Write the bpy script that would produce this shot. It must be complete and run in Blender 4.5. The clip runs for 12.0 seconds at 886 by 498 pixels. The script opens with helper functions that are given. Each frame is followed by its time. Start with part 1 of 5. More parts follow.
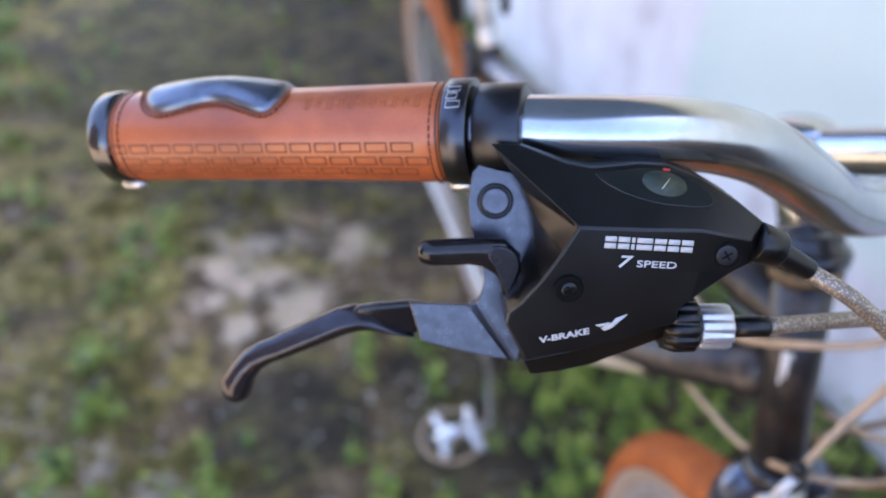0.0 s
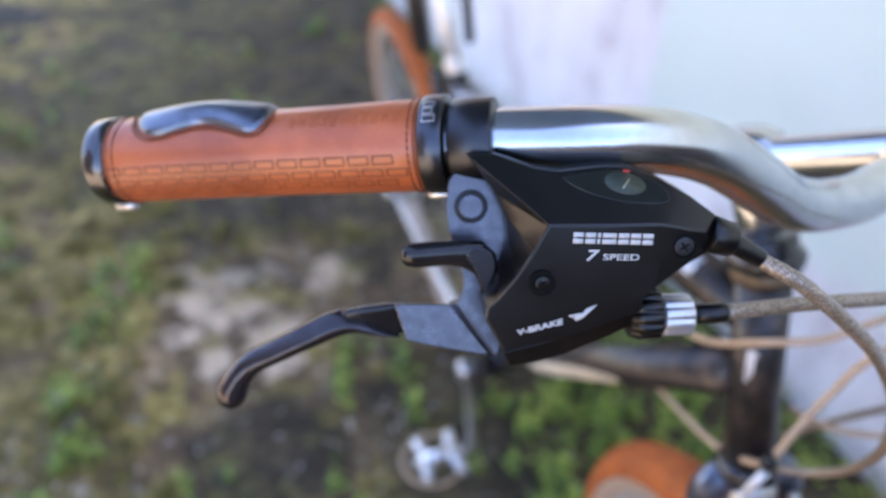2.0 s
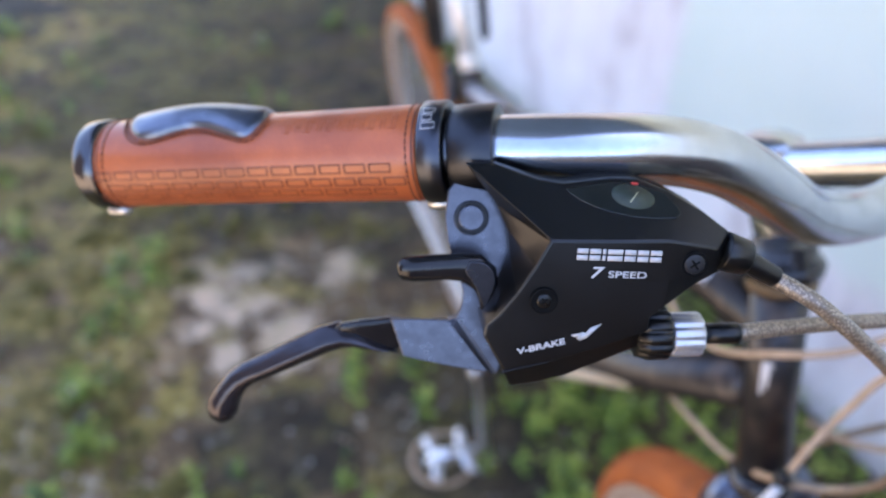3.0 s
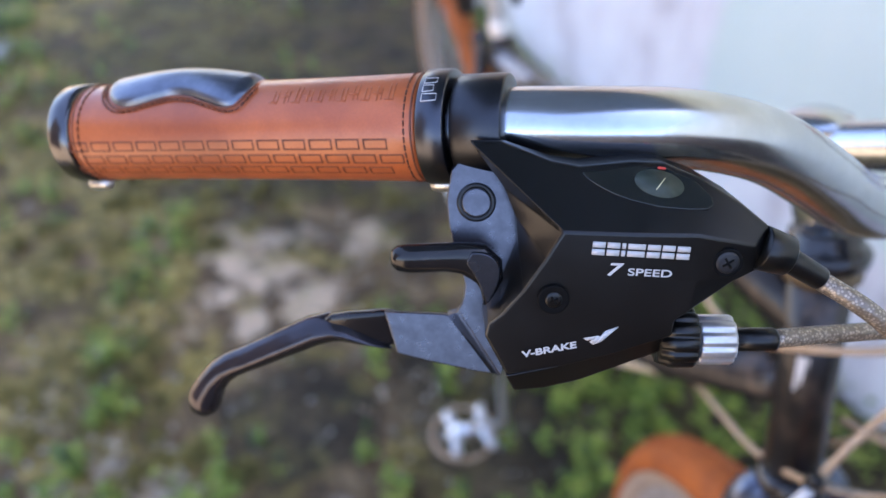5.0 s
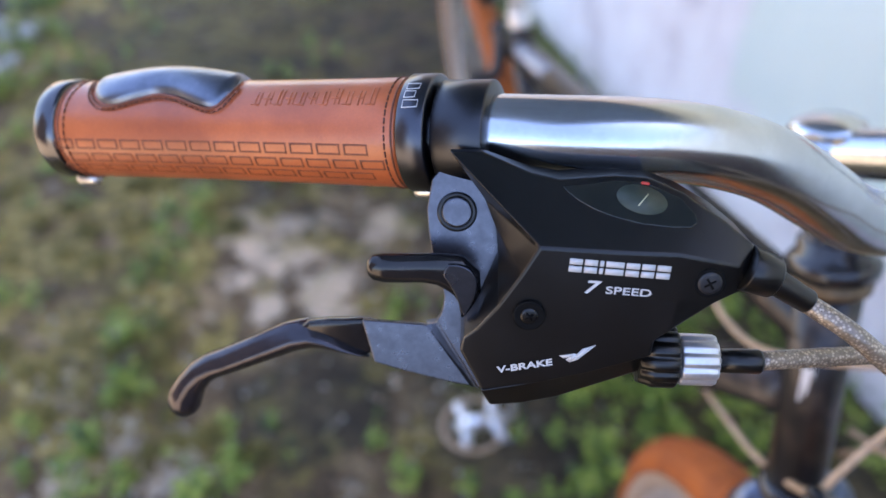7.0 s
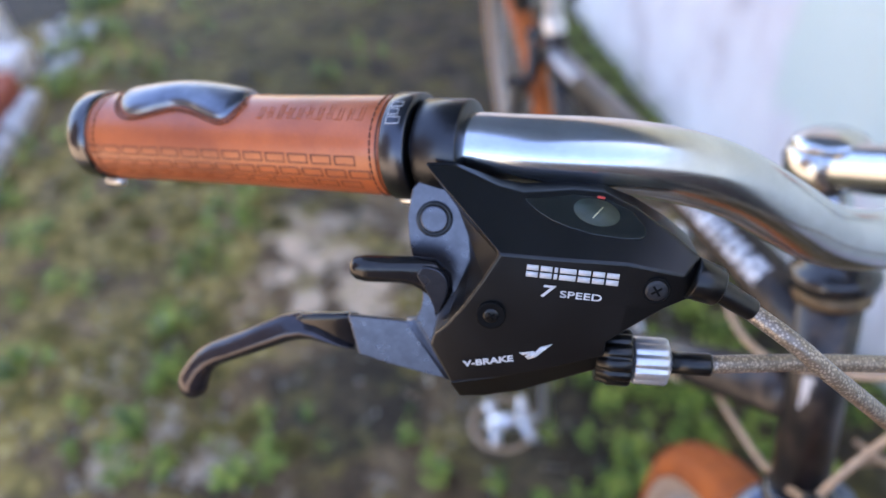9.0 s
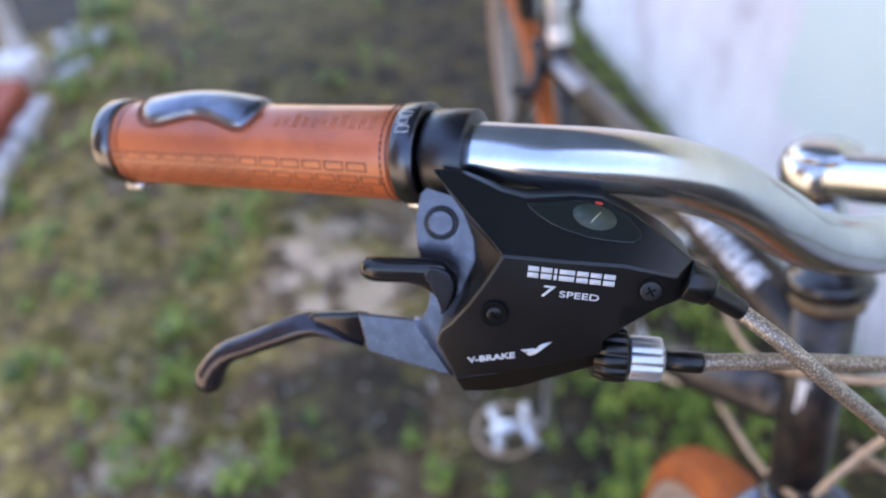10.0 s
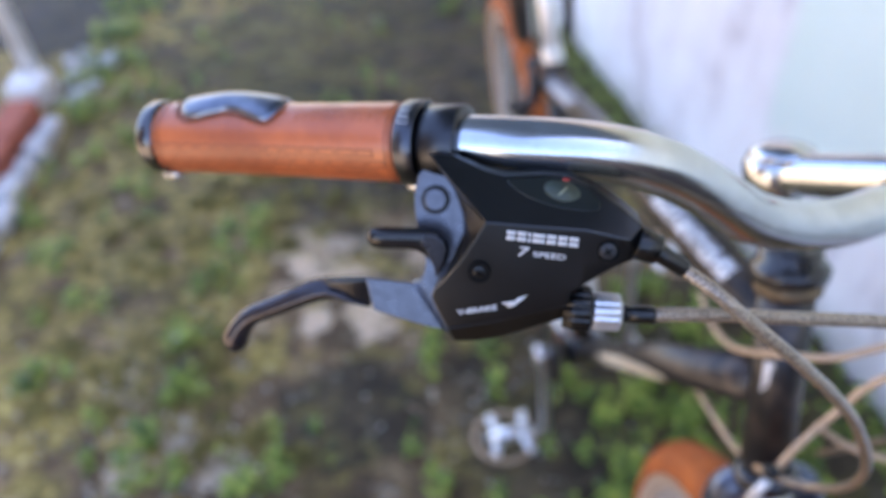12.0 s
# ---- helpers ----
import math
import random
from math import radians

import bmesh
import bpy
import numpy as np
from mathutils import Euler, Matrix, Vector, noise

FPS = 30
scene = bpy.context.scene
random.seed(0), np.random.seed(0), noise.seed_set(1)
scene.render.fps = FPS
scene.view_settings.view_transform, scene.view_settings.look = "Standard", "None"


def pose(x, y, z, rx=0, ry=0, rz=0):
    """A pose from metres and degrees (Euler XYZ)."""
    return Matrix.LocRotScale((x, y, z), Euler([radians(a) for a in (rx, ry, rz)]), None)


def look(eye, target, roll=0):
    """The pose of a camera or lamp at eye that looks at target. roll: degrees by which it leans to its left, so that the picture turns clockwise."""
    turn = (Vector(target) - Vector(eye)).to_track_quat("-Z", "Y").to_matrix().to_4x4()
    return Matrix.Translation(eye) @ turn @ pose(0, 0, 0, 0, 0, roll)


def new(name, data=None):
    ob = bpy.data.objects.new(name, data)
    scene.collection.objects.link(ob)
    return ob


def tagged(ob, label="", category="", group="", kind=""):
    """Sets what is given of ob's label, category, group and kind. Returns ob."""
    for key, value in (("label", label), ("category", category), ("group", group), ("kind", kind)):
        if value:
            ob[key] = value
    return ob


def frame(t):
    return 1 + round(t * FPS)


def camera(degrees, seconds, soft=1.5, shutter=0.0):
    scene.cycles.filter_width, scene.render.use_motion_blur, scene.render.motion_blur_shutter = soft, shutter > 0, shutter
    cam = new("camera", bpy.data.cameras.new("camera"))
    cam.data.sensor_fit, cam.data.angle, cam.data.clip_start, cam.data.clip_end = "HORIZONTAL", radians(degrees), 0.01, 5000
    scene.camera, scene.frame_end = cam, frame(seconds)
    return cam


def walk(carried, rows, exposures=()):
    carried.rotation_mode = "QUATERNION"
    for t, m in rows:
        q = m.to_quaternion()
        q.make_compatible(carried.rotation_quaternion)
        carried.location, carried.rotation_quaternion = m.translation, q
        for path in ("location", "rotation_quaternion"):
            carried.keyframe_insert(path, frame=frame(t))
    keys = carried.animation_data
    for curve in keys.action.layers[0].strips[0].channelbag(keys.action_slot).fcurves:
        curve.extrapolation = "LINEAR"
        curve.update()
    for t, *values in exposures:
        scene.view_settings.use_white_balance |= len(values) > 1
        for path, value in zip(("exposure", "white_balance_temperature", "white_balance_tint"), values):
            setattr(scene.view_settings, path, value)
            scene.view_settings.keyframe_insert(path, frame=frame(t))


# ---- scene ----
cam = camera(60.0, 12.0)
EXPOSURES = [(0.0, 2.51, 6480.0, 22.5), (3.2, 2.51, 6480.0, 22.5), (5.0, 2.45, 6560.0, 22.5), (7.2, 2.45, 6560.0, 22.5), (9.0, 2.49, 6560.0, 22.5), (12.0, 2.53, 6560.0, 22.5)]
PATH = [
    (0, (0.00218, -0.02764, 1.12378), (0.0034, 1.5109, -0.1541), 2.63),
    (0.5, (-0.00029, -0.03564, 1.12555), (0.021, 1.5183, -0.1333), 2.53),
    (1, (-0.00222, -0.0405, 1.12647), (0.0491, 1.5287, -0.1124), 2.29),
    (1.5, (-0.00328, -0.04434, 1.12649), (0.0697, 1.5353, -0.0981), 2.16),
    (2, (-0.00046, -0.04627, 1.128), (0.0709, 1.5409, -0.0868), 2.04),
    (2.5, (0.00386, -0.04314, 1.12694), (0.0605, 1.5361, -0.099), 1.81),
    (3, (0.00523, -0.03433, 1.12639), (0.0351, 1.5437, -0.102), 1.90),
    (5, (0.01376, -0.01138, 1.11532), (-0.0333, 1.514, -0.1774), 1.48),
    (5.5, (0.01659, -0.00745, 1.11482), (-0.0415, 1.5098, -0.1869), 1.24),
    (6, (0.01884, -0.00433, 1.11411), (-0.0476, 1.5059, -0.1954), 1.38),
    (6.5, (0.02135, -0.00347, 1.11561), (-0.0605, 1.5013, -0.1993), 1.35),
    (7, (0.02526, -0.00327, 1.11759), (-0.0794, 1.4957, -0.2024), 1.57),
    (7.2, (0.0283, -0.00285, 1.11821), (-0.088, 1.4931, -0.2042), 1.26),
    (9, (0.04666, -0.01515, 1.13201), (-0.1797, 1.4688, -0.1895), -0.06),
    (9.5, (0.04709, -0.01922, 1.13475), (-0.1851, 1.4721, -0.1776), -0.04),
    (10, (0.04771, -0.02529, 1.13889), (-0.192, 1.4693, -0.1683), -0.00),
    (10.5, (0.04916, -0.0308, 1.13958), (-0.1946, 1.4659, -0.1645), 0.03),
    (11, (0.05032, -0.0401, 1.14274), (-0.1906, 1.4655, -0.1515), 0.34),
    (11.5, (0.05223, -0.05306, 1.14757), (-0.1958, 1.4633, -0.1327), 0.26),
    (12, (0.0577, -0.07011, 1.15373), (-0.192, 1.4617, -0.1077), -0.03),
]
walk(cam, [(t, look(eye, target, roll)) for t, eye, target, roll in PATH], exposures=EXPOSURES)

cam.data.dof.use_dof = True
cam.data.dof.focus_distance = 0.196
cam.data.dof.aperture_fstop = 7.0

# ---- world and sun ----
SUN_FROM = Vector((0.25, 0.25, 0.80)).normalized()
sky_world = bpy.data.worlds.new("sky")
scene.world = sky_world
sky_world.use_nodes = True
wn = sky_world.node_tree.nodes
sky = wn.new("ShaderNodeTexSky")
sky.sky_type = "NISHITA"
sky.sun_disc = False
sky.sun_elevation = math.asin(SUN_FROM.z)
sky.sun_rotation = math.atan2(SUN_FROM.x, SUN_FROM.y) % (2 * math.pi)
sky_world.node_tree.links.new(sky.outputs[0], wn["Background"].inputs[0])
wn["Background"].inputs[1].default_value = 0.15
sun_data = bpy.data.lights.new("sun", "SUN")
sun_data.energy = 4.6
sun_data.angle = radians(0.6)
sun_data.color = (1.0, 0.93, 0.84)
sun = new("sun", sun_data)
sun.rotation_euler = (-SUN_FROM).to_track_quat("-Z", "Y").to_euler()


# ---- materials ----
def node(tree, kind, **values):
    n = tree.nodes.new(kind)
    for key, value in values.items():
        n.inputs[key.replace("_", " ")].default_value = value
    return n


def ramp(tree, source, stops):
    r = tree.nodes.new("ShaderNodeValToRGB")
    while len(r.color_ramp.elements) < len(stops):
        r.color_ramp.elements.new(0.5)
    for e, (p, c) in zip(r.color_ramp.elements, stops):
        e.position, e.color = p, (*c, 1) if len(c) == 3 else c
    tree.links.new(source, r.inputs[0])
    return r


def mixed(tree, factor, a, b):
    m = tree.nodes.new("ShaderNodeMix")
    m.data_type = "RGBA"
    if isinstance(factor, float):
        m.inputs[0].default_value = factor
    else:
        tree.links.new(factor, m.inputs[0])
    for v, i in ((a, 6), (b, 7)):
        if isinstance(v, tuple):
            m.inputs[i].default_value = (*v, 1)
        else:
            tree.links.new(v, m.inputs[i])
    return m.outputs[2]


def material(name, base, worn, scale=40.0, rough=0.5, metal=0.0, bump=0.0, fine=400.0, rough_vary=0.1, coat=0.0, cover=(0.42, 0.62)):
    """A surface of two colours at a large and a fine scale, with fine relief and uneven gloss."""
    m = bpy.data.materials.new(name)
    m.use_nodes = True
    t = m.node_tree
    p = t.nodes["Principled BSDF"]
    where = t.nodes.new("ShaderNodeTexCoord").outputs["Object"]
    big = node(t, "ShaderNodeTexNoise", Scale=scale, Detail=6.0, Roughness=0.6)
    small = node(t, "ShaderNodeTexNoise", Scale=fine, Detail=4.0, Roughness=0.6)
    t.links.new(where, big.inputs["Vector"])
    t.links.new(where, small.inputs["Vector"])
    patches = ramp(t, big.outputs[0], [(cover[0], (0, 0, 0)), (cover[1], (1, 1, 1))])
    colour = mixed(t, patches.outputs[0], base, worn)
    low, high = (0.95, 1.03) if metal > 0.3 else ((0.92, 1.05) if fine > 1000 else (0.82, 1.12))
    grain = ramp(t, small.outputs[0], [(0.3, (low,) * 3), (0.7, (high,) * 3)])
    mul = t.nodes.new("ShaderNodeMix")
    mul.data_type, mul.blend_type = "RGBA", "MULTIPLY"
    mul.inputs[0].default_value = 1.0
    t.links.new(colour, mul.inputs[6])
    t.links.new(grain.outputs[0], mul.inputs[7])
    t.links.new(mul.outputs[2], p.inputs["Base Color"])
    r = node(t, "ShaderNodeMapRange", To_Min=max(0.02, rough - rough_vary), To_Max=min(1.0, rough + rough_vary))
    t.links.new(big.outputs[0], r.inputs[0])
    t.links.new(r.outputs[0], p.inputs["Roughness"])
    p.inputs["Metallic"].default_value = metal
    p.inputs["Coat Weight"].default_value = coat
    if bump:
        b = node(t, "ShaderNodeBump", Strength=0.6, Distance=bump)
        t.links.new(small.outputs[0], b.inputs["Height"])
        t.links.new(b.outputs[0], p.inputs["Normal"])
    return m


LEATHER = material("tan_leather", (0.525, 0.123, 0.031), (0.36, 0.076, 0.020), 30, 0.34, 0, 0.00006, 1500, 0.1, 0.36, (0.40, 0.66))
LEATHER.node_tree.nodes["Principled BSDF"].inputs["Coat Roughness"].default_value = 0.22
LEATHER_EDGE = material("burnt_leather_edge", (0.20, 0.052, 0.02), (0.13, 0.034, 0.014), 200, 0.5, 0, 0.0001, 1500)
PRESSED = material("pressed_leather_line", (0.20, 0.046, 0.015), (0.13, 0.032, 0.012), 160, 0.5, 0, 0.0001, 1500)
SOFT_PRESS = material("faint_pressed_leather", (0.45, 0.105, 0.03), (0.36, 0.084, 0.025), 160, 0.45, 0, 0.0001, 1500)
THREAD = material("dark_thread", (0.15, 0.042, 0.018), (0.10, 0.03, 0.014), 300, 0.7)
BLACK = material("black_plastic", (0.0028, 0.0027, 0.0026), (0.0045, 0.0043, 0.0042), 60, 0.30, 0, 0.00003, 2600, 0.05)
BLACK.node_tree.nodes["Principled BSDF"].inputs["IOR"].default_value = 1.56
BLACK.node_tree.nodes["Principled BSDF"].inputs["Specular IOR Level"].default_value = 0.37
BLACK_GLOSS = material("black_gloss_paint", (0.010, 0.010, 0.012), (0.016, 0.016, 0.018), 80, 0.2, 0, 0.0, 2000, 0.08, 0.3)
ANODISED = material("black_anodised_aluminium", (0.076, 0.080, 0.094), (0.070, 0.074, 0.087), 90, 0.30, 1.0, 0.0, 2500, 0.04)
RING_GLOSS = material("polished_black_anodising", (0.115, 0.116, 0.126), (0.095, 0.096, 0.104), 90, 0.19, 1.0, 0.0, 2500, 0.04)
SATIN_BAND = material("black_satin_band", (0.054, 0.056, 0.062), (0.050, 0.052, 0.058), 90, 0.34, 1.0, 0.0, 2500, 0.04)
PAD = material("dark_gloss_pad", (0.17, 0.19, 0.235), (0.13, 0.15, 0.185), 120, 0.33, 1.0, 0.0, 1500, 0.04)
LEVER = material("satin_steel_lever", (0.120, 0.122, 0.139), (0.101, 0.102, 0.116), 300, 0.30, 0.95, 0.00004, 1500, 0.12)
# the trigger's own gloss black; on the blade neck it paints a dark reflection
LEVER_DARK = material("trigger_paint_neck_reflection", (0.010, 0.0095, 0.010), (0.018, 0.016, 0.016), 120, 0.17, 0.2, 0.0, 1800, 0.05)
FINGER = material("satin_brown_black_lever", (0.062, 0.057, 0.064), (0.048, 0.044, 0.049), 200, 0.20, 0.8, 0.00002, 1500, 0.06)
TRIGGER = material("satin_dark_trigger", (0.075, 0.080, 0.095), (0.055, 0.060, 0.072), 120, 0.28, 0.9, 0.00002, 1800, 0.05)
CHROME = material("polished_steel", (0.55, 0.585, 0.62), (0.48, 0.51, 0.54), 60, 0.20, 1.0, 0.0, 1200, 0.04)
SILVER = material("worn_silver_metal", (0.62, 0.61, 0.58), (0.45, 0.44, 0.42), 90, 0.3, 0.9, 0.00005, 900, 0.1)
SILVER_BRIGHT = material("cast_bright_metal", (0.74, 0.73, 0.73), (0.64, 0.63, 0.63), 90, 0.28, 0.9, 0.00003, 900, 0.08)
BARREL = material("satin_bright_metal", (0.64, 0.64, 0.65), (0.54, 0.54, 0.55), 90, 0.36, 0.8, 0.00003, 900, 0.08)
CROWN_METAL = material("blue_grey_metal", (0.15, 0.18, 0.25), (0.05, 0.058, 0.08), 70, 0.32, 0.8, 0.0001, 500, 0.1)
GOLD = material("brass_ring", (0.20, 0.14, 0.08), (0.12, 0.085, 0.05), 90, 0.5, 0.6)
FRAME_PAINT = material("dark_frame_paint", (0.017, 0.015, 0.015), (0.085, 0.060, 0.043), 45, 0.36, 0.1, 0.00012, 500, 0.1, 0.15, (0.50, 0.70))
DECAL = material("silver_blue_decal", (0.46, 0.50, 0.58), (0.06, 0.07, 0.09), 170, 0.4, 0.2, 0, 600, 0.1, 0.0, (0.48, 0.56))
CREAM_HIGHLIGHT = material("painted_cream_highlight", (0.86, 0.76, 0.58), (0.66, 0.56, 0.42), 60, 0.35, 0.1, 0, 600)
RUBBER = material("orange_tyre_rubber", (0.42, 0.102, 0.012), (0.32, 0.078, 0.013), 40, 0.75, 0, 0.0003, 500, 0.1)
RIM_METAL = material("pale_rim_metal", (0.62, 0.56, 0.52), (0.50, 0.44, 0.40), 60, 0.32, 0.5, 0.0, 400)
POST = material("pale_satin_metal", (0.84, 0.82, 0.79), (0.74, 0.72, 0.69), 60, 0.42, 0.55, 0.0, 400)
RIM = material("cream_rim", (0.52, 0.40, 0.30), (0.44, 0.33, 0.25), 60, 0.5, 0, 0.0, 400)
CABLE = material("tan_cable_housing", (0.50, 0.35, 0.225), (0.41, 0.285, 0.18), 120, 0.5, 0, 0.0001, 900)
PALE = material("pale_print", (0.60, 0.60, 0.60), (0.52, 0.52, 0.52), 400, 0.55)
# matte black that paints the shade inside screw recesses and slots
RECESS_SHADE = material("painted_recess_shade", (0.002, 0.002, 0.002), (0.003, 0.003, 0.003), 300, 0.8)
RECESS_SHADE.node_tree.nodes["Principled BSDF"].inputs["Specular IOR Level"].default_value = 0.15
SCREW_GREY = material("dark_grey_screw", (0.022, 0.022, 0.024), (0.016, 0.016, 0.018), 300, 0.45, 0.3)
SMOKED = material("smoked_green_cover", (0.007, 0.009, 0.0075), (0.010, 0.012, 0.010), 90, 0.26, 0, 0.0, 2000, 0.04)
WINDOW = material("grey_green_window", (0.030, 0.043, 0.028), (0.026, 0.036, 0.024), 300, 0.5)
RED = material("red_mark", (0.6, 0.05, 0.03), (0.5, 0.04, 0.03), 300, 0.4)
NEEDLE = material("pale_yellow_needle", (0.55, 0.52, 0.32), (0.48, 0.45, 0.28), 300, 0.5)
WHITE_PAINT = material("white_paint", (0.78, 0.77, 0.76), (0.60, 0.59, 0.57), 20, 0.6, 0, 0.0005, 200)
BRICK_RED = material("red_brick", (0.42, 0.12, 0.07), (0.34, 0.10, 0.06), 30, 0.85, 0, 0.001, 250)
KERB = material("pale_concrete", (0.60, 0.60, 0.59), (0.36, 0.36, 0.35), 22, 0.9, 0, 0.001, 180)


DARK_WALL = material("unseen_dark_wall", (0.050, 0.040, 0.040), (0.080, 0.064, 0.060), 6, 0.9, 0, 0.002, 80)
ROOF = material("blue_grey_roof_boards", (0.125, 0.225, 0.42), (0.10, 0.18, 0.34), 6, 0.85, 0, 0.002, 80)
PEBBLE = material("grey_pebble", (0.30, 0.29, 0.28), (0.42, 0.41, 0.40), 20, 0.85, 0, 0.0, 200)


def leaf_material(name, dark, light, pale, rough=0.5):
    """Leaves that differ one from another."""
    m = bpy.data.materials.new(name)
    m.use_nodes = True
    t = m.node_tree
    p = t.nodes["Principled BSDF"]
    each = t.nodes.new("ShaderNodeNewGeometry").outputs["Random Per Island"]
    where = t.nodes.new("ShaderNodeTexCoord").outputs["Object"]
    n = node(t, "ShaderNodeTexNoise", Scale=14.0, Detail=4.0)
    t.links.new(where, n.inputs["Vector"])
    add = t.nodes.new("ShaderNodeMath")
    add.operation = "MULTIPLY_ADD"
    t.links.new(each, add.inputs[0])
    add.inputs[1].default_value = 0.45
    t.links.new(n.outputs[0], add.inputs[2])
    r = ramp(t, add.outputs[0], [(0.45, dark), (0.72, light), (0.95, pale)])
    t.links.new(r.outputs[0], p.inputs["Base Color"])
    p.inputs["Roughness"].default_value = rough
    return m


WEED = leaf_material("weed_leaf", (0.028, 0.058, 0.008), (0.155, 0.245, 0.016), (0.38, 0.44, 0.07), 0.5)
LITTER = leaf_material("dry_leaf", (0.22, 0.15, 0.085), (0.46, 0.37, 0.26), (0.66, 0.58, 0.46), 0.8)
MOSS = leaf_material("moss", (0.056, 0.056, 0.012), (0.19, 0.156, 0.034), (0.38, 0.30, 0.09), 0.9)


def braided():
    """Clear hose over a silver braid."""
    m = material("braided_clear_housing", (0.47, 0.37, 0.265), (0.36, 0.275, 0.19), 200, 0.3, 0.2, 0.0, 900)
    t = m.node_tree
    p = t.nodes["Principled BSDF"]
    where = t.nodes.new("ShaderNodeTexCoord").outputs["Object"]
    v = node(t, "ShaderNodeTexVoronoi", Scale=1150.0)
    t.links.new(where, v.inputs["Vector"])
    weave = ramp(t, v.outputs["Distance"], [(0.12, (1.2, 1.2, 1.2)), (0.55, (0.46, 0.44, 0.42))])
    woven = t.nodes.new("ShaderNodeMix")
    woven.data_type, woven.blend_type = "RGBA", "MULTIPLY"
    woven.inputs[0].default_value = 1.0
    t.links.new(p.inputs["Base Color"].links[0].from_socket, woven.inputs[6])
    t.links.new(weave.outputs[0], woven.inputs[7])
    t.links.new(woven.outputs[2], p.inputs["Base Color"])
    b = node(t, "ShaderNodeBump", Strength=0.35, Distance=0.0004)
    t.links.new(v.outputs["Distance"], b.inputs["Height"])
    t.links.new(b.outputs[0], p.inputs["Normal"])
    p.inputs["Coat Weight"].default_value = 0.6
    return m


BRAID = braided()


def distance_mask(t, where, centres, reach, rag):
    """1 near the centres, 0 beyond their reach, with a ragged border."""
    out = None
    for (x, y), r in zip(centres, reach):
        d = t.nodes.new("ShaderNodeVectorMath")
        d.operation = "DISTANCE"
        t.links.new(where, d.inputs[0])
        d.inputs[1].default_value = (x, y, 0)
        k = t.nodes.new("ShaderNodeMath")
        k.operation = "MULTIPLY_ADD"
        t.links.new(d.outputs["Value"], k.inputs[0])
        k.inputs[1].default_value, k.inputs[2].default_value = -1 / r, 1.0
        if out is None:
            out = k.outputs[0]
        else:
            mx = t.nodes.new("ShaderNodeMath")
            mx.operation = "MAXIMUM"
            t.links.new(out, mx.inputs[0])
            t.links.new(k.outputs[0], mx.inputs[1])
            out = mx.outputs[0]
    a = t.nodes.new("ShaderNodeMath")
    a.operation = "MULTIPLY_ADD"
    t.links.new(rag, a.inputs[0])
    a.inputs[1].default_value = 2.4
    t.links.new(out, a.inputs[2])
    return a.outputs[0]


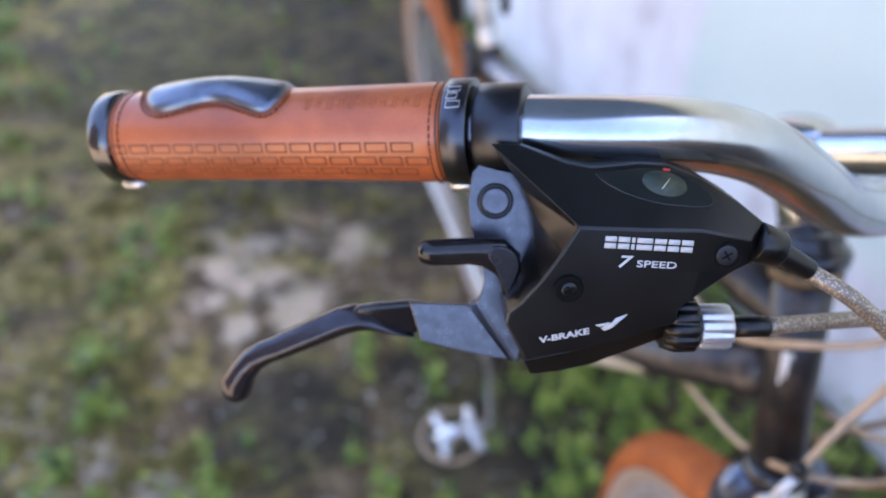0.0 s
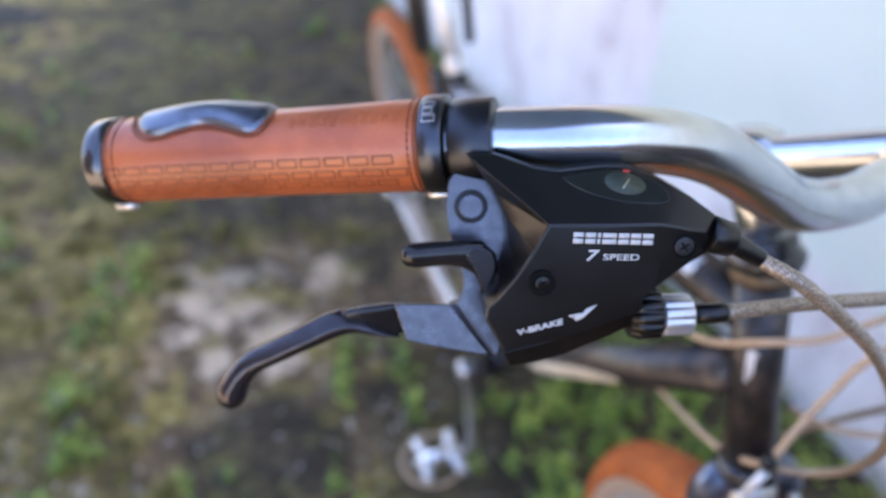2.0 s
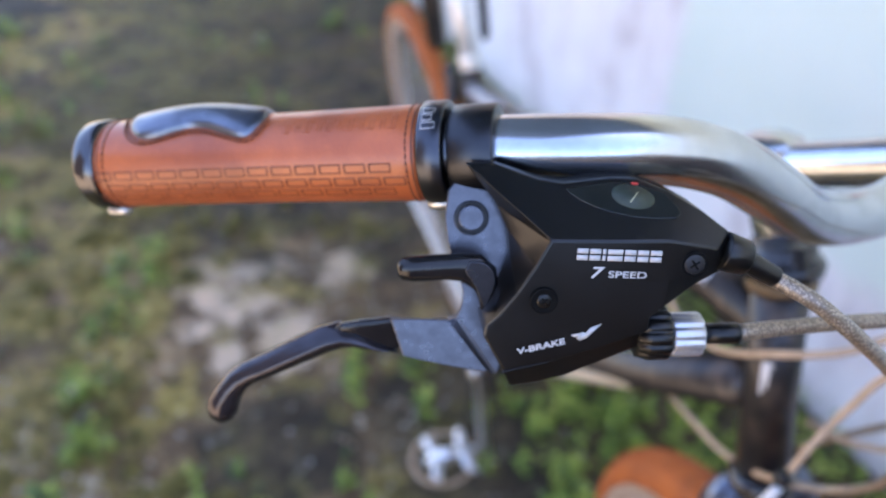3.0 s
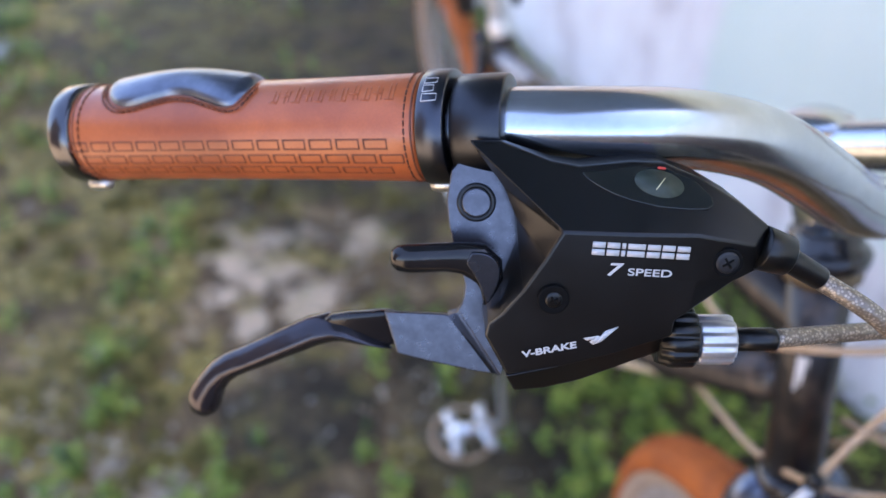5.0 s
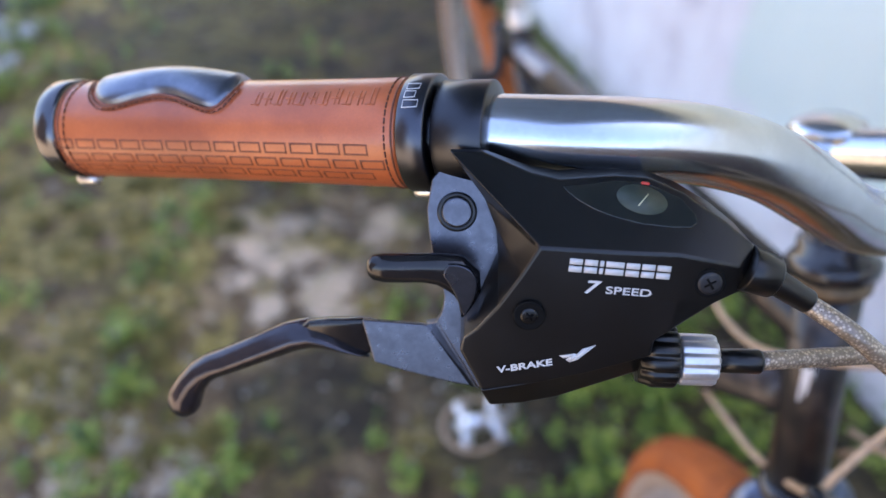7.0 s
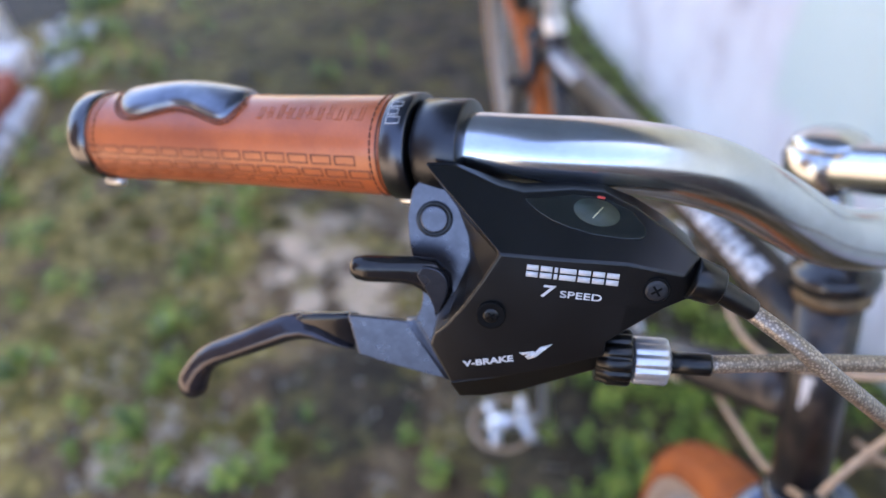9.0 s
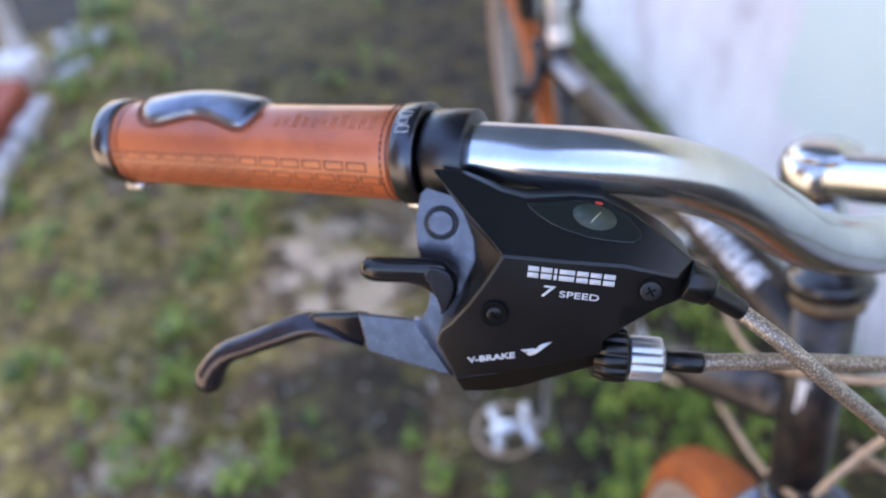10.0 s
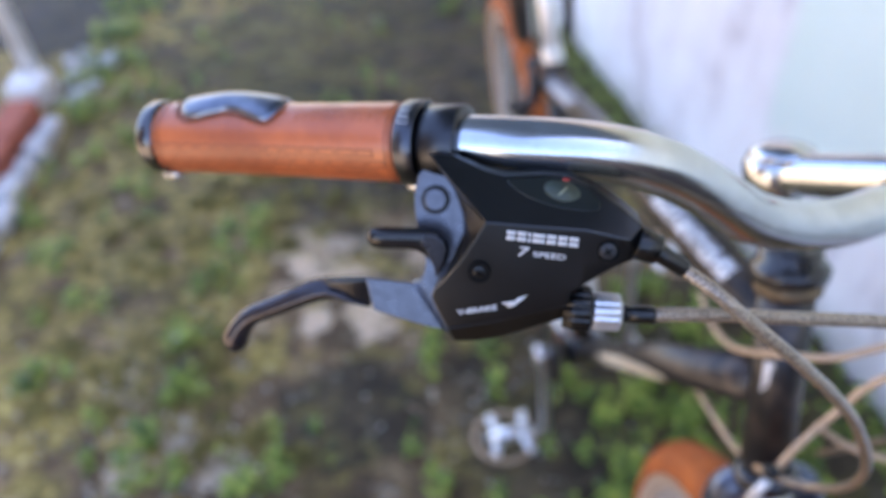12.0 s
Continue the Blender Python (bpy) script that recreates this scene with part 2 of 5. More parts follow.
def ground_material():
    m = bpy.data.materials.new("mossy_concrete")
    m.use_nodes = True
    t = m.node_tree
    p = t.nodes["Principled BSDF"]
    where = t.nodes.new("ShaderNodeTexCoord").outputs["Object"]

    def noise_at(scale, detail=6.0):
        n = node(t, "ShaderNodeTexNoise", Scale=scale, Detail=detail, Roughness=0.62)
        t.links.new(where, n.inputs["Vector"])
        return n.outputs[0]

    soil = ramp(t, noise_at(8), [(0.32, (0.046, 0.028, 0.011)), (0.5, (0.132, 0.083, 0.037)), (0.66, (0.29, 0.198, 0.100))])
    grit = ramp(t, noise_at(70), [(0.36, (0.5, 0.5, 0.5)), (0.64, (1.45, 1.45, 1.45))])
    mul = t.nodes.new("ShaderNodeMix")
    mul.data_type, mul.blend_type = "RGBA", "MULTIPLY"
    mul.inputs[0].default_value = 1.0
    t.links.new(soil.outputs[0], mul.inputs[6])
    t.links.new(grit.outputs[0], mul.inputs[7])
    spots = ramp(t, noise_at(17), [(0.60, (0, 0, 0)), (0.67, (0.8, 0.8, 0.8))])
    c = mixed(t, spots.outputs[0], mul.outputs[2], (0.43, 0.355, 0.26))
    half = t.nodes.new("ShaderNodeMath")
    half.operation = "MULTIPLY"
    half.inputs[1].default_value = 0.5
    t.links.new(distance_mask(t, where, LICHEN, LICHEN_REACH, noise_at(13)), half.inputs[0])
    lichen = ramp(t, half.outputs[0], [(0.80, (0, 0, 0)), (0.96, (0.9, 0.9, 0.9))])
    c = mixed(t, lichen.outputs[0], c, (0.72, 0.545, 0.375))
    side = t.nodes.new("ShaderNodeSeparateXYZ")
    t.links.new(where, side.inputs[0])
    bias = node(t, "ShaderNodeMapRange", From_Min=-0.35, From_Max=-0.75, To_Min=-0.03, To_Max=0.08)
    t.links.new(side.outputs[0], bias.inputs[0])
    both = t.nodes.new("ShaderNodeMath")
    t.links.new(noise_at(9, 8.0), both.inputs[0])
    t.links.new(bias.outputs[0], both.inputs[1])
    mossy = ramp(t, both.outputs[0], [(0.48, (0, 0, 0)), (0.60, (0.9, 0.9, 0.9))])
    green = ramp(t, noise_at(34), [(0.34, (0.076, 0.059, 0.012)), (0.52, (0.285, 0.216, 0.048)), (0.68, (0.60, 0.47, 0.16))])
    c = mixed(t, mossy.outputs[0], c, green.outputs[0])
    # the ground colour is multiplied darker round the listed places
    dark_mask = ramp(t, distance_mask(t, where, DARK_GROUND, DARK_GROUND_REACH, noise_at(5)), [(0.55, (0, 0, 0)), (0.95, (0.9, 0.9, 0.9))])
    darkened = t.nodes.new("ShaderNodeMix")
    darkened.data_type, darkened.blend_type = "RGBA", "MULTIPLY"
    t.links.new(dark_mask.outputs[0], darkened.inputs[0])
    t.links.new(c, darkened.inputs[6])
    darkened.inputs[7].default_value = (0.345, 0.385, 0.36, 1)
    c = darkened.outputs[2]
    # near-black patch standing for the unidentified dark area beyond the post
    dark_by_post = ramp(t, distance_mask(t, where, DARK_BY_POST, DARK_BY_POST_REACH, noise_at(6)), [(0.9, (0, 0, 0)), (1.0, (0.85, 0.85, 0.85))])
    c = mixed(t, dark_by_post.outputs[0], c, (0.018, 0.018, 0.019))
    broad = ramp(t, noise_at(2.6, 3.0), [(0.36, (0.66, 0.66, 0.66)), (0.64, (1.28, 1.26, 1.22))])
    mul2 = t.nodes.new("ShaderNodeMix")
    mul2.data_type, mul2.blend_type = "RGBA", "MULTIPLY"
    mul2.inputs[0].default_value = 1.0
    t.links.new(c, mul2.inputs[6])
    t.links.new(broad.outputs[0], mul2.inputs[7])
    c = mul2.outputs[2]
    off = t.nodes.new("ShaderNodeVectorMath")
    off.operation = "DOT_PRODUCT"
    t.links.new(where, off.inputs[0])
    off.inputs[1].default_value = WALL_OUT
    bare = node(t, "ShaderNodeMapRange", From_Min=WALL_AT.dot(WALL_OUT) + 2.05, From_Max=WALL_AT.dot(WALL_OUT) + 2.2)
    t.links.new(off.outputs["Value"], bare.inputs[0])
    sand = ramp(t, noise_at(4), [(0.3, (0.36, 0.275, 0.165)), (0.7, (0.46, 0.36, 0.23))])
    c = mixed(t, bare.outputs[0], c, sand.outputs[0])
    t.links.new(c, p.inputs["Base Color"])
    p.inputs["Roughness"].default_value = 0.85
    b = node(t, "ShaderNodeBump", Strength=0.8, Distance=0.01)
    t.links.new(noise_at(60), b.inputs["Height"])
    t.links.new(b.outputs[0], p.inputs["Normal"])
    return m


WALL_AT = Vector((0.345, 1.9413, 0))
WALL_DIR = Vector((0.3615, -0.9324, 0)).normalized()
WALL_OUT = Vector((-WALL_DIR.y, WALL_DIR.x, 0)) * -1
LICHEN = [(-0.44, 1.25), (-0.30, 1.12), (-0.19, 1.34), (-0.40, 1.06), (-0.563, 0.718), (-0.453, 0.662), (-0.624, 0.622), (-0.70, 0.80)]
LICHEN_REACH = [0.21, 0.155, 0.12, 0.08, 0.075, 0.075, 0.075, 0.06]
DARK_GROUND = [(-0.50, 2.35), (-0.15, 2.5), (-0.3, 2.0), (-0.4, 3.0), (0.46, 0.98), (0.28, 0.86), (0.10, 0.93), (-0.26, 0.84)]
DARK_GROUND_REACH = [0.55, 0.6, 0.45, 0.6, 0.26, 0.22, 0.14, 0.10]
DARK_BY_POST = [(-1.84, 2.42), (-1.80, 2.75), (-2.05, 2.55)]
DARK_BY_POST_REACH = [0.24, 0.26, 0.25]
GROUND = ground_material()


def wall_material():
    m = bpy.data.materials.new("stained_whitewash")
    m.use_nodes = True
    t = m.node_tree
    p = t.nodes["Principled BSDF"]
    where = t.nodes.new("ShaderNodeTexCoord").outputs["Object"]

    def noise_at(scale, detail=6.0, stretch=(1, 1, 1)):
        mp = t.nodes.new("ShaderNodeMapping")
        mp.inputs["Scale"].default_value = stretch
        t.links.new(where, mp.inputs[0])
        n = node(t, "ShaderNodeTexNoise", Scale=scale, Detail=detail, Roughness=0.6)
        t.links.new(mp.outputs[0], n.inputs["Vector"])
        return n.outputs[0]

    white = ramp(t, noise_at(5, 6.0, (1, 1, 0.5)), [(0.34, (0.60, 0.55, 0.57)), (0.45, (0.83, 0.80, 0.83)), (0.60, (0.93, 0.92, 0.94))])
    green = ramp(t, noise_at(3), [(0.3, (0.73, 0.84, 0.78)), (0.7, (0.79, 0.88, 0.83))])
    along = t.nodes.new("ShaderNodeSeparateXYZ")
    t.links.new(where, along.inputs[0])
    wob = t.nodes.new("ShaderNodeMath")
    wob.operation = "MULTIPLY_ADD"
    t.links.new(noise_at(9), wob.inputs[0])
    wob.inputs[1].default_value = 0.06
    t.links.new(along.outputs[0], wob.inputs[2])
    edge = node(t, "ShaderNodeMapRange", From_Min=PAINT_EDGE, From_Max=PAINT_EDGE + 0.05)
    t.links.new(wob.outputs[0], edge.inputs[0])
    foot = node(t, "ShaderNodeMapRange", From_Min=PAINT_FOOT, From_Max=PAINT_FOOT + 0.06)
    wob2 = t.nodes.new("ShaderNodeMath")
    wob2.operation = "MULTIPLY_ADD"
    t.links.new(noise_at(7), wob2.inputs[0])
    wob2.inputs[1].default_value = 0.1
    t.links.new(along.outputs[2], wob2.inputs[2])
    t.links.new(wob2.outputs[0], foot.inputs[0])
    both = t.nodes.new("ShaderNodeMath")
    both.operation = "MULTIPLY"
    t.links.new(edge.outputs[0], both.inputs[0])
    t.links.new(foot.outputs[0], both.inputs[1])
    c = mixed(t, both.outputs[0], white.outputs[0], green.outputs[0])
    splash = node(t, "ShaderNodeMapRange", From_Min=0.26, From_Max=0.06)
    wob3 = t.nodes.new("ShaderNodeMath")
    wob3.operation = "MULTIPLY_ADD"
    t.links.new(noise_at(8), wob3.inputs[0])
    wob3.inputs[1].default_value = 0.3
    t.links.new(along.outputs[2], wob3.inputs[2])
    t.links.new(wob3.outputs[0], splash.inputs[0])
    c = mixed(t, splash.outputs[0], c, (0.40, 0.36, 0.30))
    t.links.new(c, p.inputs["Base Color"])
    p.inputs["Roughness"].default_value = 0.85
    b = node(t, "ShaderNodeBump", Strength=0.5, Distance=0.004)
    t.links.new(noise_at(90), b.inputs["Height"])
    t.links.new(b.outputs[0], p.inputs["Normal"])
    return m


PAINT_EDGE, PAINT_FOOT = 0.48, 0.32
WALL = wall_material()


# ---- mesh helpers ----
def mesh_from(name, verts, faces, mat=None, smooth=True):
    me = bpy.data.meshes.new(name)
    me.from_pydata([tuple(v) for v in verts], [], faces)
    me.validate()
    me.update()
    bm = bmesh.new()
    bm.from_mesh(me)
    bmesh.ops.recalc_face_normals(bm, faces=bm.faces)
    bm.to_mesh(me)
    bm.free()
    if smooth:
        me.polygons.foreach_set("use_smooth", [True] * len(me.polygons))
    if mat:
        me.materials.append(mat)
    return me


def part(name, me, parent=None, label="", bevel=0.0, segments=3, angle=25):
    """Links a mesh built in world coordinates as one object under its thing."""
    ob = new(name, me)
    if parent is not None:
        ob.parent = parent
        ob.matrix_parent_inverse = WORLD[parent.name].inverted()
    WORLD[ob.name] = Matrix.Identity(4)
    if label:
        tagged(ob, label)
    if bevel:
        b = ob.modifiers.new("edges", "BEVEL")
        b.width, b.segments, b.limit_method, b.angle_limit = bevel, segments, "ANGLE", radians(angle)
        b.harden_normals = False
        ob.modifiers.new("shading", "WEIGHTED_NORMAL")
    return ob


WORLD = {}


def placed(name, me, m, parent):
    """A piece whose mesh is shared: it stands at the pose m."""
    ob = new(name, me)
    ob.parent = parent
    ob.matrix_parent_inverse = WORLD[parent.name].inverted()
    ob.matrix_basis = m
    WORLD[ob.name] = m
    return ob


def thing(name, at, label, category, kind="", group=""):
    ob = new(name)
    ob.location = at
    ob.empty_display_size = 0.1
    WORLD[ob.name] = Matrix.Translation(at)
    return tagged(ob, label, category, group, kind)


def spline(points, n=8):
    """A smooth line through the points (Catmull-Rom)."""
    pts = [Vector(p) for p in points]
    pts = [2 * pts[0] - pts[1]] + pts + [2 * pts[-1] - pts[-2]]
    out = []
    for i in range(1, len(pts) - 2):
        a, b, c, d = pts[i - 1:i + 3]
        for k in range(n):
            t = k / n
            out.append(0.5 * (2 * b + (c - a) * t + (2 * a - 5 * b + 4 * c - d) * t * t + (3 * b - a - 3 * c + d) * t ** 3))
    return out + [pts[-2]]


def sweep(name, path, radius, mat, sides=20, round_ends=False, flat=1.0, flat_axis=None):
    """A tube along the path; radius is one number or one for each point."""
    path = [Vector(p) for p in path]
    rad = list(radius) if isinstance(radius, (list, tuple)) else [radius] * len(path)
    if round_ends:
        for end in (0, -1):
            d = (path[0] - path[1]).normalized() if end == 0 else (path[-1] - path[-2]).normalized()
            r, p = rad[end], path[end].copy()
            cap = [(p + d * r * math.sin(a), r * math.cos(a)) for a in (0.5, 1.0, 1.35, 1.53)]
            if end == 0:
                path, rad = [c[0] for c in reversed(cap)] + path, [c[1] for c in reversed(cap)] + rad
            else:
                path, rad = path + [c[0] for c in cap], rad + [c[1] for c in cap]
    verts, faces = [], []
    tangent = (path[1] - path[0]).normalized()
    side = flat_axis.copy() if flat_axis else (Vector((0, 0, 1)) if abs(tangent.z) < 0.9 else Vector((1, 0, 0)))
    for i, p in enumerate(path):
        tangent = (path[min(i + 1, len(path) - 1)] - path[max(i - 1, 0)]).normalized()
        side = (side - tangent * side.dot(tangent)).normalized()
        other = tangent.cross(side)
        for k in range(sides):
            a = 2 * math.pi * k / sides
            verts.append(p + (side * math.cos(a) * flat + other * math.sin(a)) * rad[i])
    for i in range(len(path) - 1):
        for k in range(sides):
            a, b = i * sides + k, i * sides + (k + 1) % sides
            faces.append((a, b, b + sides, a + sides))
    faces.append(tuple(range(sides)))
    faces.append(tuple(range(len(verts) - sides, len(verts))))
    return mesh_from(name, verts, faces, mat)


def lathe(name, start, axis, profile, mat, sides=48, flutes=0, depth=0.0):
    """A turned body: profile of (distance along the axis, radius); closed at both ends where the radius is 0."""
    axis = Vector(axis).normalized()
    side = axis.orthogonal().normalized()
    other = axis.cross(side)
    verts, faces = [], []
    for s, r in profile:
        for k in range(sides):
            a = 2 * math.pi * k / sides
            rr = r - (depth * (0.5 + 0.5 * math.cos(flutes * a)) ** 3 if flutes else 0.0)
            verts.append(Vector(start) + axis * s + (side * math.cos(a) + other * math.sin(a)) * max(rr, 1e-5))
    for i in range(len(profile) - 1):
        for k in range(sides):
            a, b = i * sides + k, i * sides + (k + 1) % sides
            faces.append((a, b, b + sides, a + sides))
    faces.append(tuple(range(sides)))
    faces.append(tuple(range(len(verts) - sides, len(verts))))
    return mesh_from(name, verts, faces, mat)


def prism(name, front, back, mat):
    """A solid between two outlines with as many corners each."""
    n = len(front)
    faces = [tuple(range(n)), tuple(range(2 * n - 1, n - 1, -1))]
    faces += [(i, (i + 1) % n, n + (i + 1) % n, n + i) for i in range(n)]
    return mesh_from(name, list(front) + list(back), faces, mat, smooth=True)


def box(name, m, size, mat):
    x, y, z = (v / 2 for v in size)
    c = [m @ Vector((sx * x, sy * y, sz * z)) for sz in (-1, 1) for sx, sy in ((-1, -1), (1, -1), (1, 1), (-1, 1))]
    return mesh_from(name, c, [(0, 1, 2, 3), (4, 5, 6, 7), (0, 1, 5, 4), (1, 2, 6, 5), (2, 3, 7, 6), (3, 0, 4, 7)], mat, smooth=False)


# ---- ground ----
def spread(lo, hi, step, far):
    inner = list(np.arange(lo, hi + step / 2, step))
    outer = [step * 2.0 ** k for k in range(1, 12)]
    low, high, a, b = [], [], lo, hi
    for d in outer:
        a, b = a - d, b + d
        low.append(a)
        high.append(b)
    return list(reversed([v for v in low if v > -far])) + inner + [v for v in high if v < far]


def ground_height(x, y):
    n = noise.noise(Vector((x * 2.1, y * 2.1, 0.3))) * 0.008 + noise.noise(Vector((x * 9, y * 9, 4.3))) * 0.006
    return n + max(0.0, noise.noise(Vector((x * 28, y * 28, 9.1)))) * 0.006 - 0.004


gx, gy = spread(-2.0, 1.0, 0.028, 90), spread(0.2, 3.4, 0.028, 90)
gv = [(x, y, ground_height(x, y) if -3 < x < 2 and -1 < y < 5 else -0.004) for y in gy for x in gx]
gf = [(j * len(gx) + i, j * len(gx) + i + 1, (j + 1) * len(gx) + i + 1, (j + 1) * len(gx) + i) for j in range(len(gy) - 1) for i in range(len(gx) - 1)]
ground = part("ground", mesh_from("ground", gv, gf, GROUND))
tagged(ground, "old grey concrete ground with moss and pale lichen", "ground", kind="structure")

# ---- wall ----
wall_m = Matrix((( *WALL_DIR, 0), ( *WALL_OUT, 0), (0, 0, 1, 0), (0, 0, 0, 1))).transposed()
wall_m = Matrix.Translation(WALL_AT) @ wall_m
wv, wf = [], []
wxs, wzs = spread(-1.2, 1.6, 0.04, 9), list(np.arange(-0.1, 0.9, 0.04)) + [1.2, 1.8, 2.4]
for z in wzs:
    for x in wxs:
        wv.append((x, noise.noise(Vector((x * 3, z * 3, 1))) * 0.006, z))
nx, nz = len(wxs), len(wzs)
wf = [(j * nx + i, j * nx + i + 1, (j + 1) * nx + i + 1, (j + 1) * nx + i) for j in range(nz - 1) for i in range(nx - 1)]
base_n = len(wv)
for x, z in ((wxs[0], -0.1), (wxs[-1], -0.1), (wxs[-1], 2.4), (wxs[0], 2.4)):
    wv.append((x, -0.22, z))
rim_low = [i for i in range(nx)]
rim_high = [(nz - 1) * nx + i for i in range(nx)]
wf += [tuple(rim_low) + (base_n + 1, base_n), tuple(rim_high) + (base_n + 2, base_n + 3),
       tuple(j * nx for j in range(nz)) + (base_n + 3, base_n), tuple(j * nx + nx - 1 for j in range(nz)) + (base_n + 2, base_n + 1),
       (base_n, base_n + 1, base_n + 2, base_n + 3)]
wall = new("wall_east", mesh_from("wall", wv, wf, WALL))
wall.matrix_world = wall_m
WORLD[wall.name] = wall_m
tagged(wall, "whitewashed wall with grey stains and pale green paint", "wall", kind="structure")

roof_m = wall_m @ pose(-1.2, 0.68, 2.33, -5.0, 0, 0)
roof = part("ceiling", box("ceiling", roof_m, (6.3, 1.80, 0.08), ROOF))
tagged(roof, "plain dark roof overhang above the wall", "roof", kind="structure")

# unseen wall added to stand for the operator's dark reflection
south = part("added_wall_south", box("added_wall_south", wall_m @ pose(2.56, 0.95, 0.54), (0.12, 1.9, 1.18), DARK_WALL))
tagged(south, "low dark unseen wall added to darken reflections from behind", "wall", kind="structure")

# unseen backdrop added for the dark band mirrored in the grip ring
west = part("backdrop_west", box("backdrop_west", wall_m @ pose(1.7, 5.3, 1.7), (3.0, 0.2, 3.8), DARK_WALL))
tagged(west, "unseen plain dark wall added as a backdrop for reflections", "wall", kind="structure")

# ---- bicycle frame of reference: x ahead, y to the rider's left, z up ----
BIKE = Matrix(((0.26850, 0.96196, -0.05041, 0.11489), (-0.96328, 0.26814, -0.01405, 0.78201), (0.0, 0.05234, 0.99863, 0.0), (0, 0, 0, 1)))


def bk(x, y, z):
    return BIKE @ Vector((x, y, z))


bicycle = thing("bicycle", bk(0, 0, 0), "dark bicycle with orange tyres and tan leather grips beside a wall", "bicycle")

CROWN, HEAD_LOW, HEAD_TOP, CAP = Vector((0.521, 0, 0.700)), Vector((0.516, 0.005, 0.722)), Vector((0.486, 0.005, 0.845)), Vector((0.446, 0, 0.915))
STEER = (Vector((0.446, 0, 0.92)) - Vector((0.524, 0, 0.702))).normalized()
BB, SEAT, HUB, R_WHEEL = Vector((0, 0.045, 0.27)), Vector((-0.102, 0, 0.704)), Vector((-0.42, 0.037, 0.33)), 0.335
STEER_TURN = -5.0


def b2(v):
    return BIKE @ Vector(v)


frame_part = part("frame", sweep("frame", [b2(HEAD_LOW - STEER * 0.012), b2(HEAD_TOP)], 0.0165, FRAME_PAINT, 28), bicycle, "dark painted steel frame with chips")
top_low = HEAD_TOP - STEER * 0.03
part("top_tube", sweep("top_tube", [b2(top_low), b2(SEAT - Vector((0.0, 0, 0.022)))], 0.0165, FRAME_PAINT, 24), frame_part)
part("down_tube", sweep("down_tube", [b2(Vector((0.494, 0, 0.772))), b2(BB)], 0.0178, FRAME_PAINT, 24), frame_part)
seat_dir = (SEAT - BB).normalized()
part("seat_tube", sweep("seat_tube", [b2(BB), b2(SEAT + seat_dir * 0.012)], 0.0142, FRAME_PAINT, 24), frame_part)
part("seat_clamp", lathe("seat_clamp", b2(SEAT + seat_dir * 0.010), BIKE.to_3x3() @ seat_dir, [(-0.004, 0.0118), (-0.003, 0.0138), (0.0, 0.0142), (0.016, 0.0142), (0.018, 0.0136), (0.018, 0.011)], POST), frame_part, "silver seat clamp")
part("bottom_bracket_shell", sweep("shell", [b2(BB + Vector((0, -0.035, 0))), b2(BB + Vector((0, 0.035, 0)))], 0.021, FRAME_PAINT, 24), frame_part)
for side in (-1, 1):
    part("chain_stay", sweep("chain_stay", spline([b2(BB + Vector((-0.02, side * 0.022, 0))), b2(BB + Vector((-0.2, side * 0.05, 0.02))), b2(HUB + Vector((0, side * 0.062, 0)))], 8), 0.0085, SILVER, 16), frame_part, "worn silver chain stay")
    part("seat_stay", sweep("seat_stay", spline([b2(SEAT + Vector((-0.012, side * 0.014, -0.02))), b2(SEAT.lerp(HUB, 0.4) + Vector((0, side * 0.036, -0.012))), b2(HUB + Vector((0, side * 0.058, 0)))], 8), 0.0075, FRAME_PAINT, 16), frame_part)
    part("axle_nut", lathe("axle_nut", b2(HUB + Vector((0, side * 0.062, 0))), BIKE.to_3x3() @ Vector((0, side, 0)), [(0, 0.012), (0.012, 0.012), (0.014, 0.008), (0.022, 0.007)], SILVER, 6), frame_part, "bright steel axle nut")
part("seat_post", sweep("seat_post", [b2(SEAT - seat_dir * 0.02), b2(SEAT + seat_dir * 0.17)], 0.0118, POST, 28), bicycle, "polished seat post")
for low, high, r, paint, label in (((0.006, 0.911, 0.731), (-0.013, 0.906, 0.85), 0.0125, FRAME_PAINT, "dark strut behind the seat post"), ((0.016, 0.914, 0.733), (-0.004, 0.912, 0.86), 0.0065, SILVER, "grey strut behind the seat post"), ((0.067, 0.903, 0.743), (0.053, 0.895, 0.85), 0.0065, FRAME_PAINT, "dark strut behind the seat post")):
    part("saddle_strut", sweep("saddle_strut", [low, Vector(low).lerp(Vector(high), 0.5), high], r, paint, 14, True), bicycle, label)
headset = part("headset", lathe("headset", b2(HEAD_TOP - STEER * 0.002), BIKE.to_3x3() @ STEER, [(0, 0.0172), (0.0, 0.0195), (0.003, 0.0200), (0.008, 0.019)], GOLD), bicycle, "brass and black headset cups")
part("top_cup", lathe("top_cup", b2(HEAD_TOP + STEER * 0.006), BIKE.to_3x3() @ STEER, [(0, 0.018), (0.001, 0.0225), (0.007, 0.0235), (0.011, 0.021), (0.012, 0.0185), (0.019, 0.0185), (0.021, 0.0150), (0.021, 0.012)], BLACK_GLOSS), headset)
part("lower_cup", lathe("lower_cup", b2(HEAD_LOW - STEER * 0.024), BIKE.to_3x3() @ STEER, [(0, 0.018), (0.002, 0.0215), (0.010, 0.0215), (0.014, 0.0175)], BLACK_GLOSS), headset)

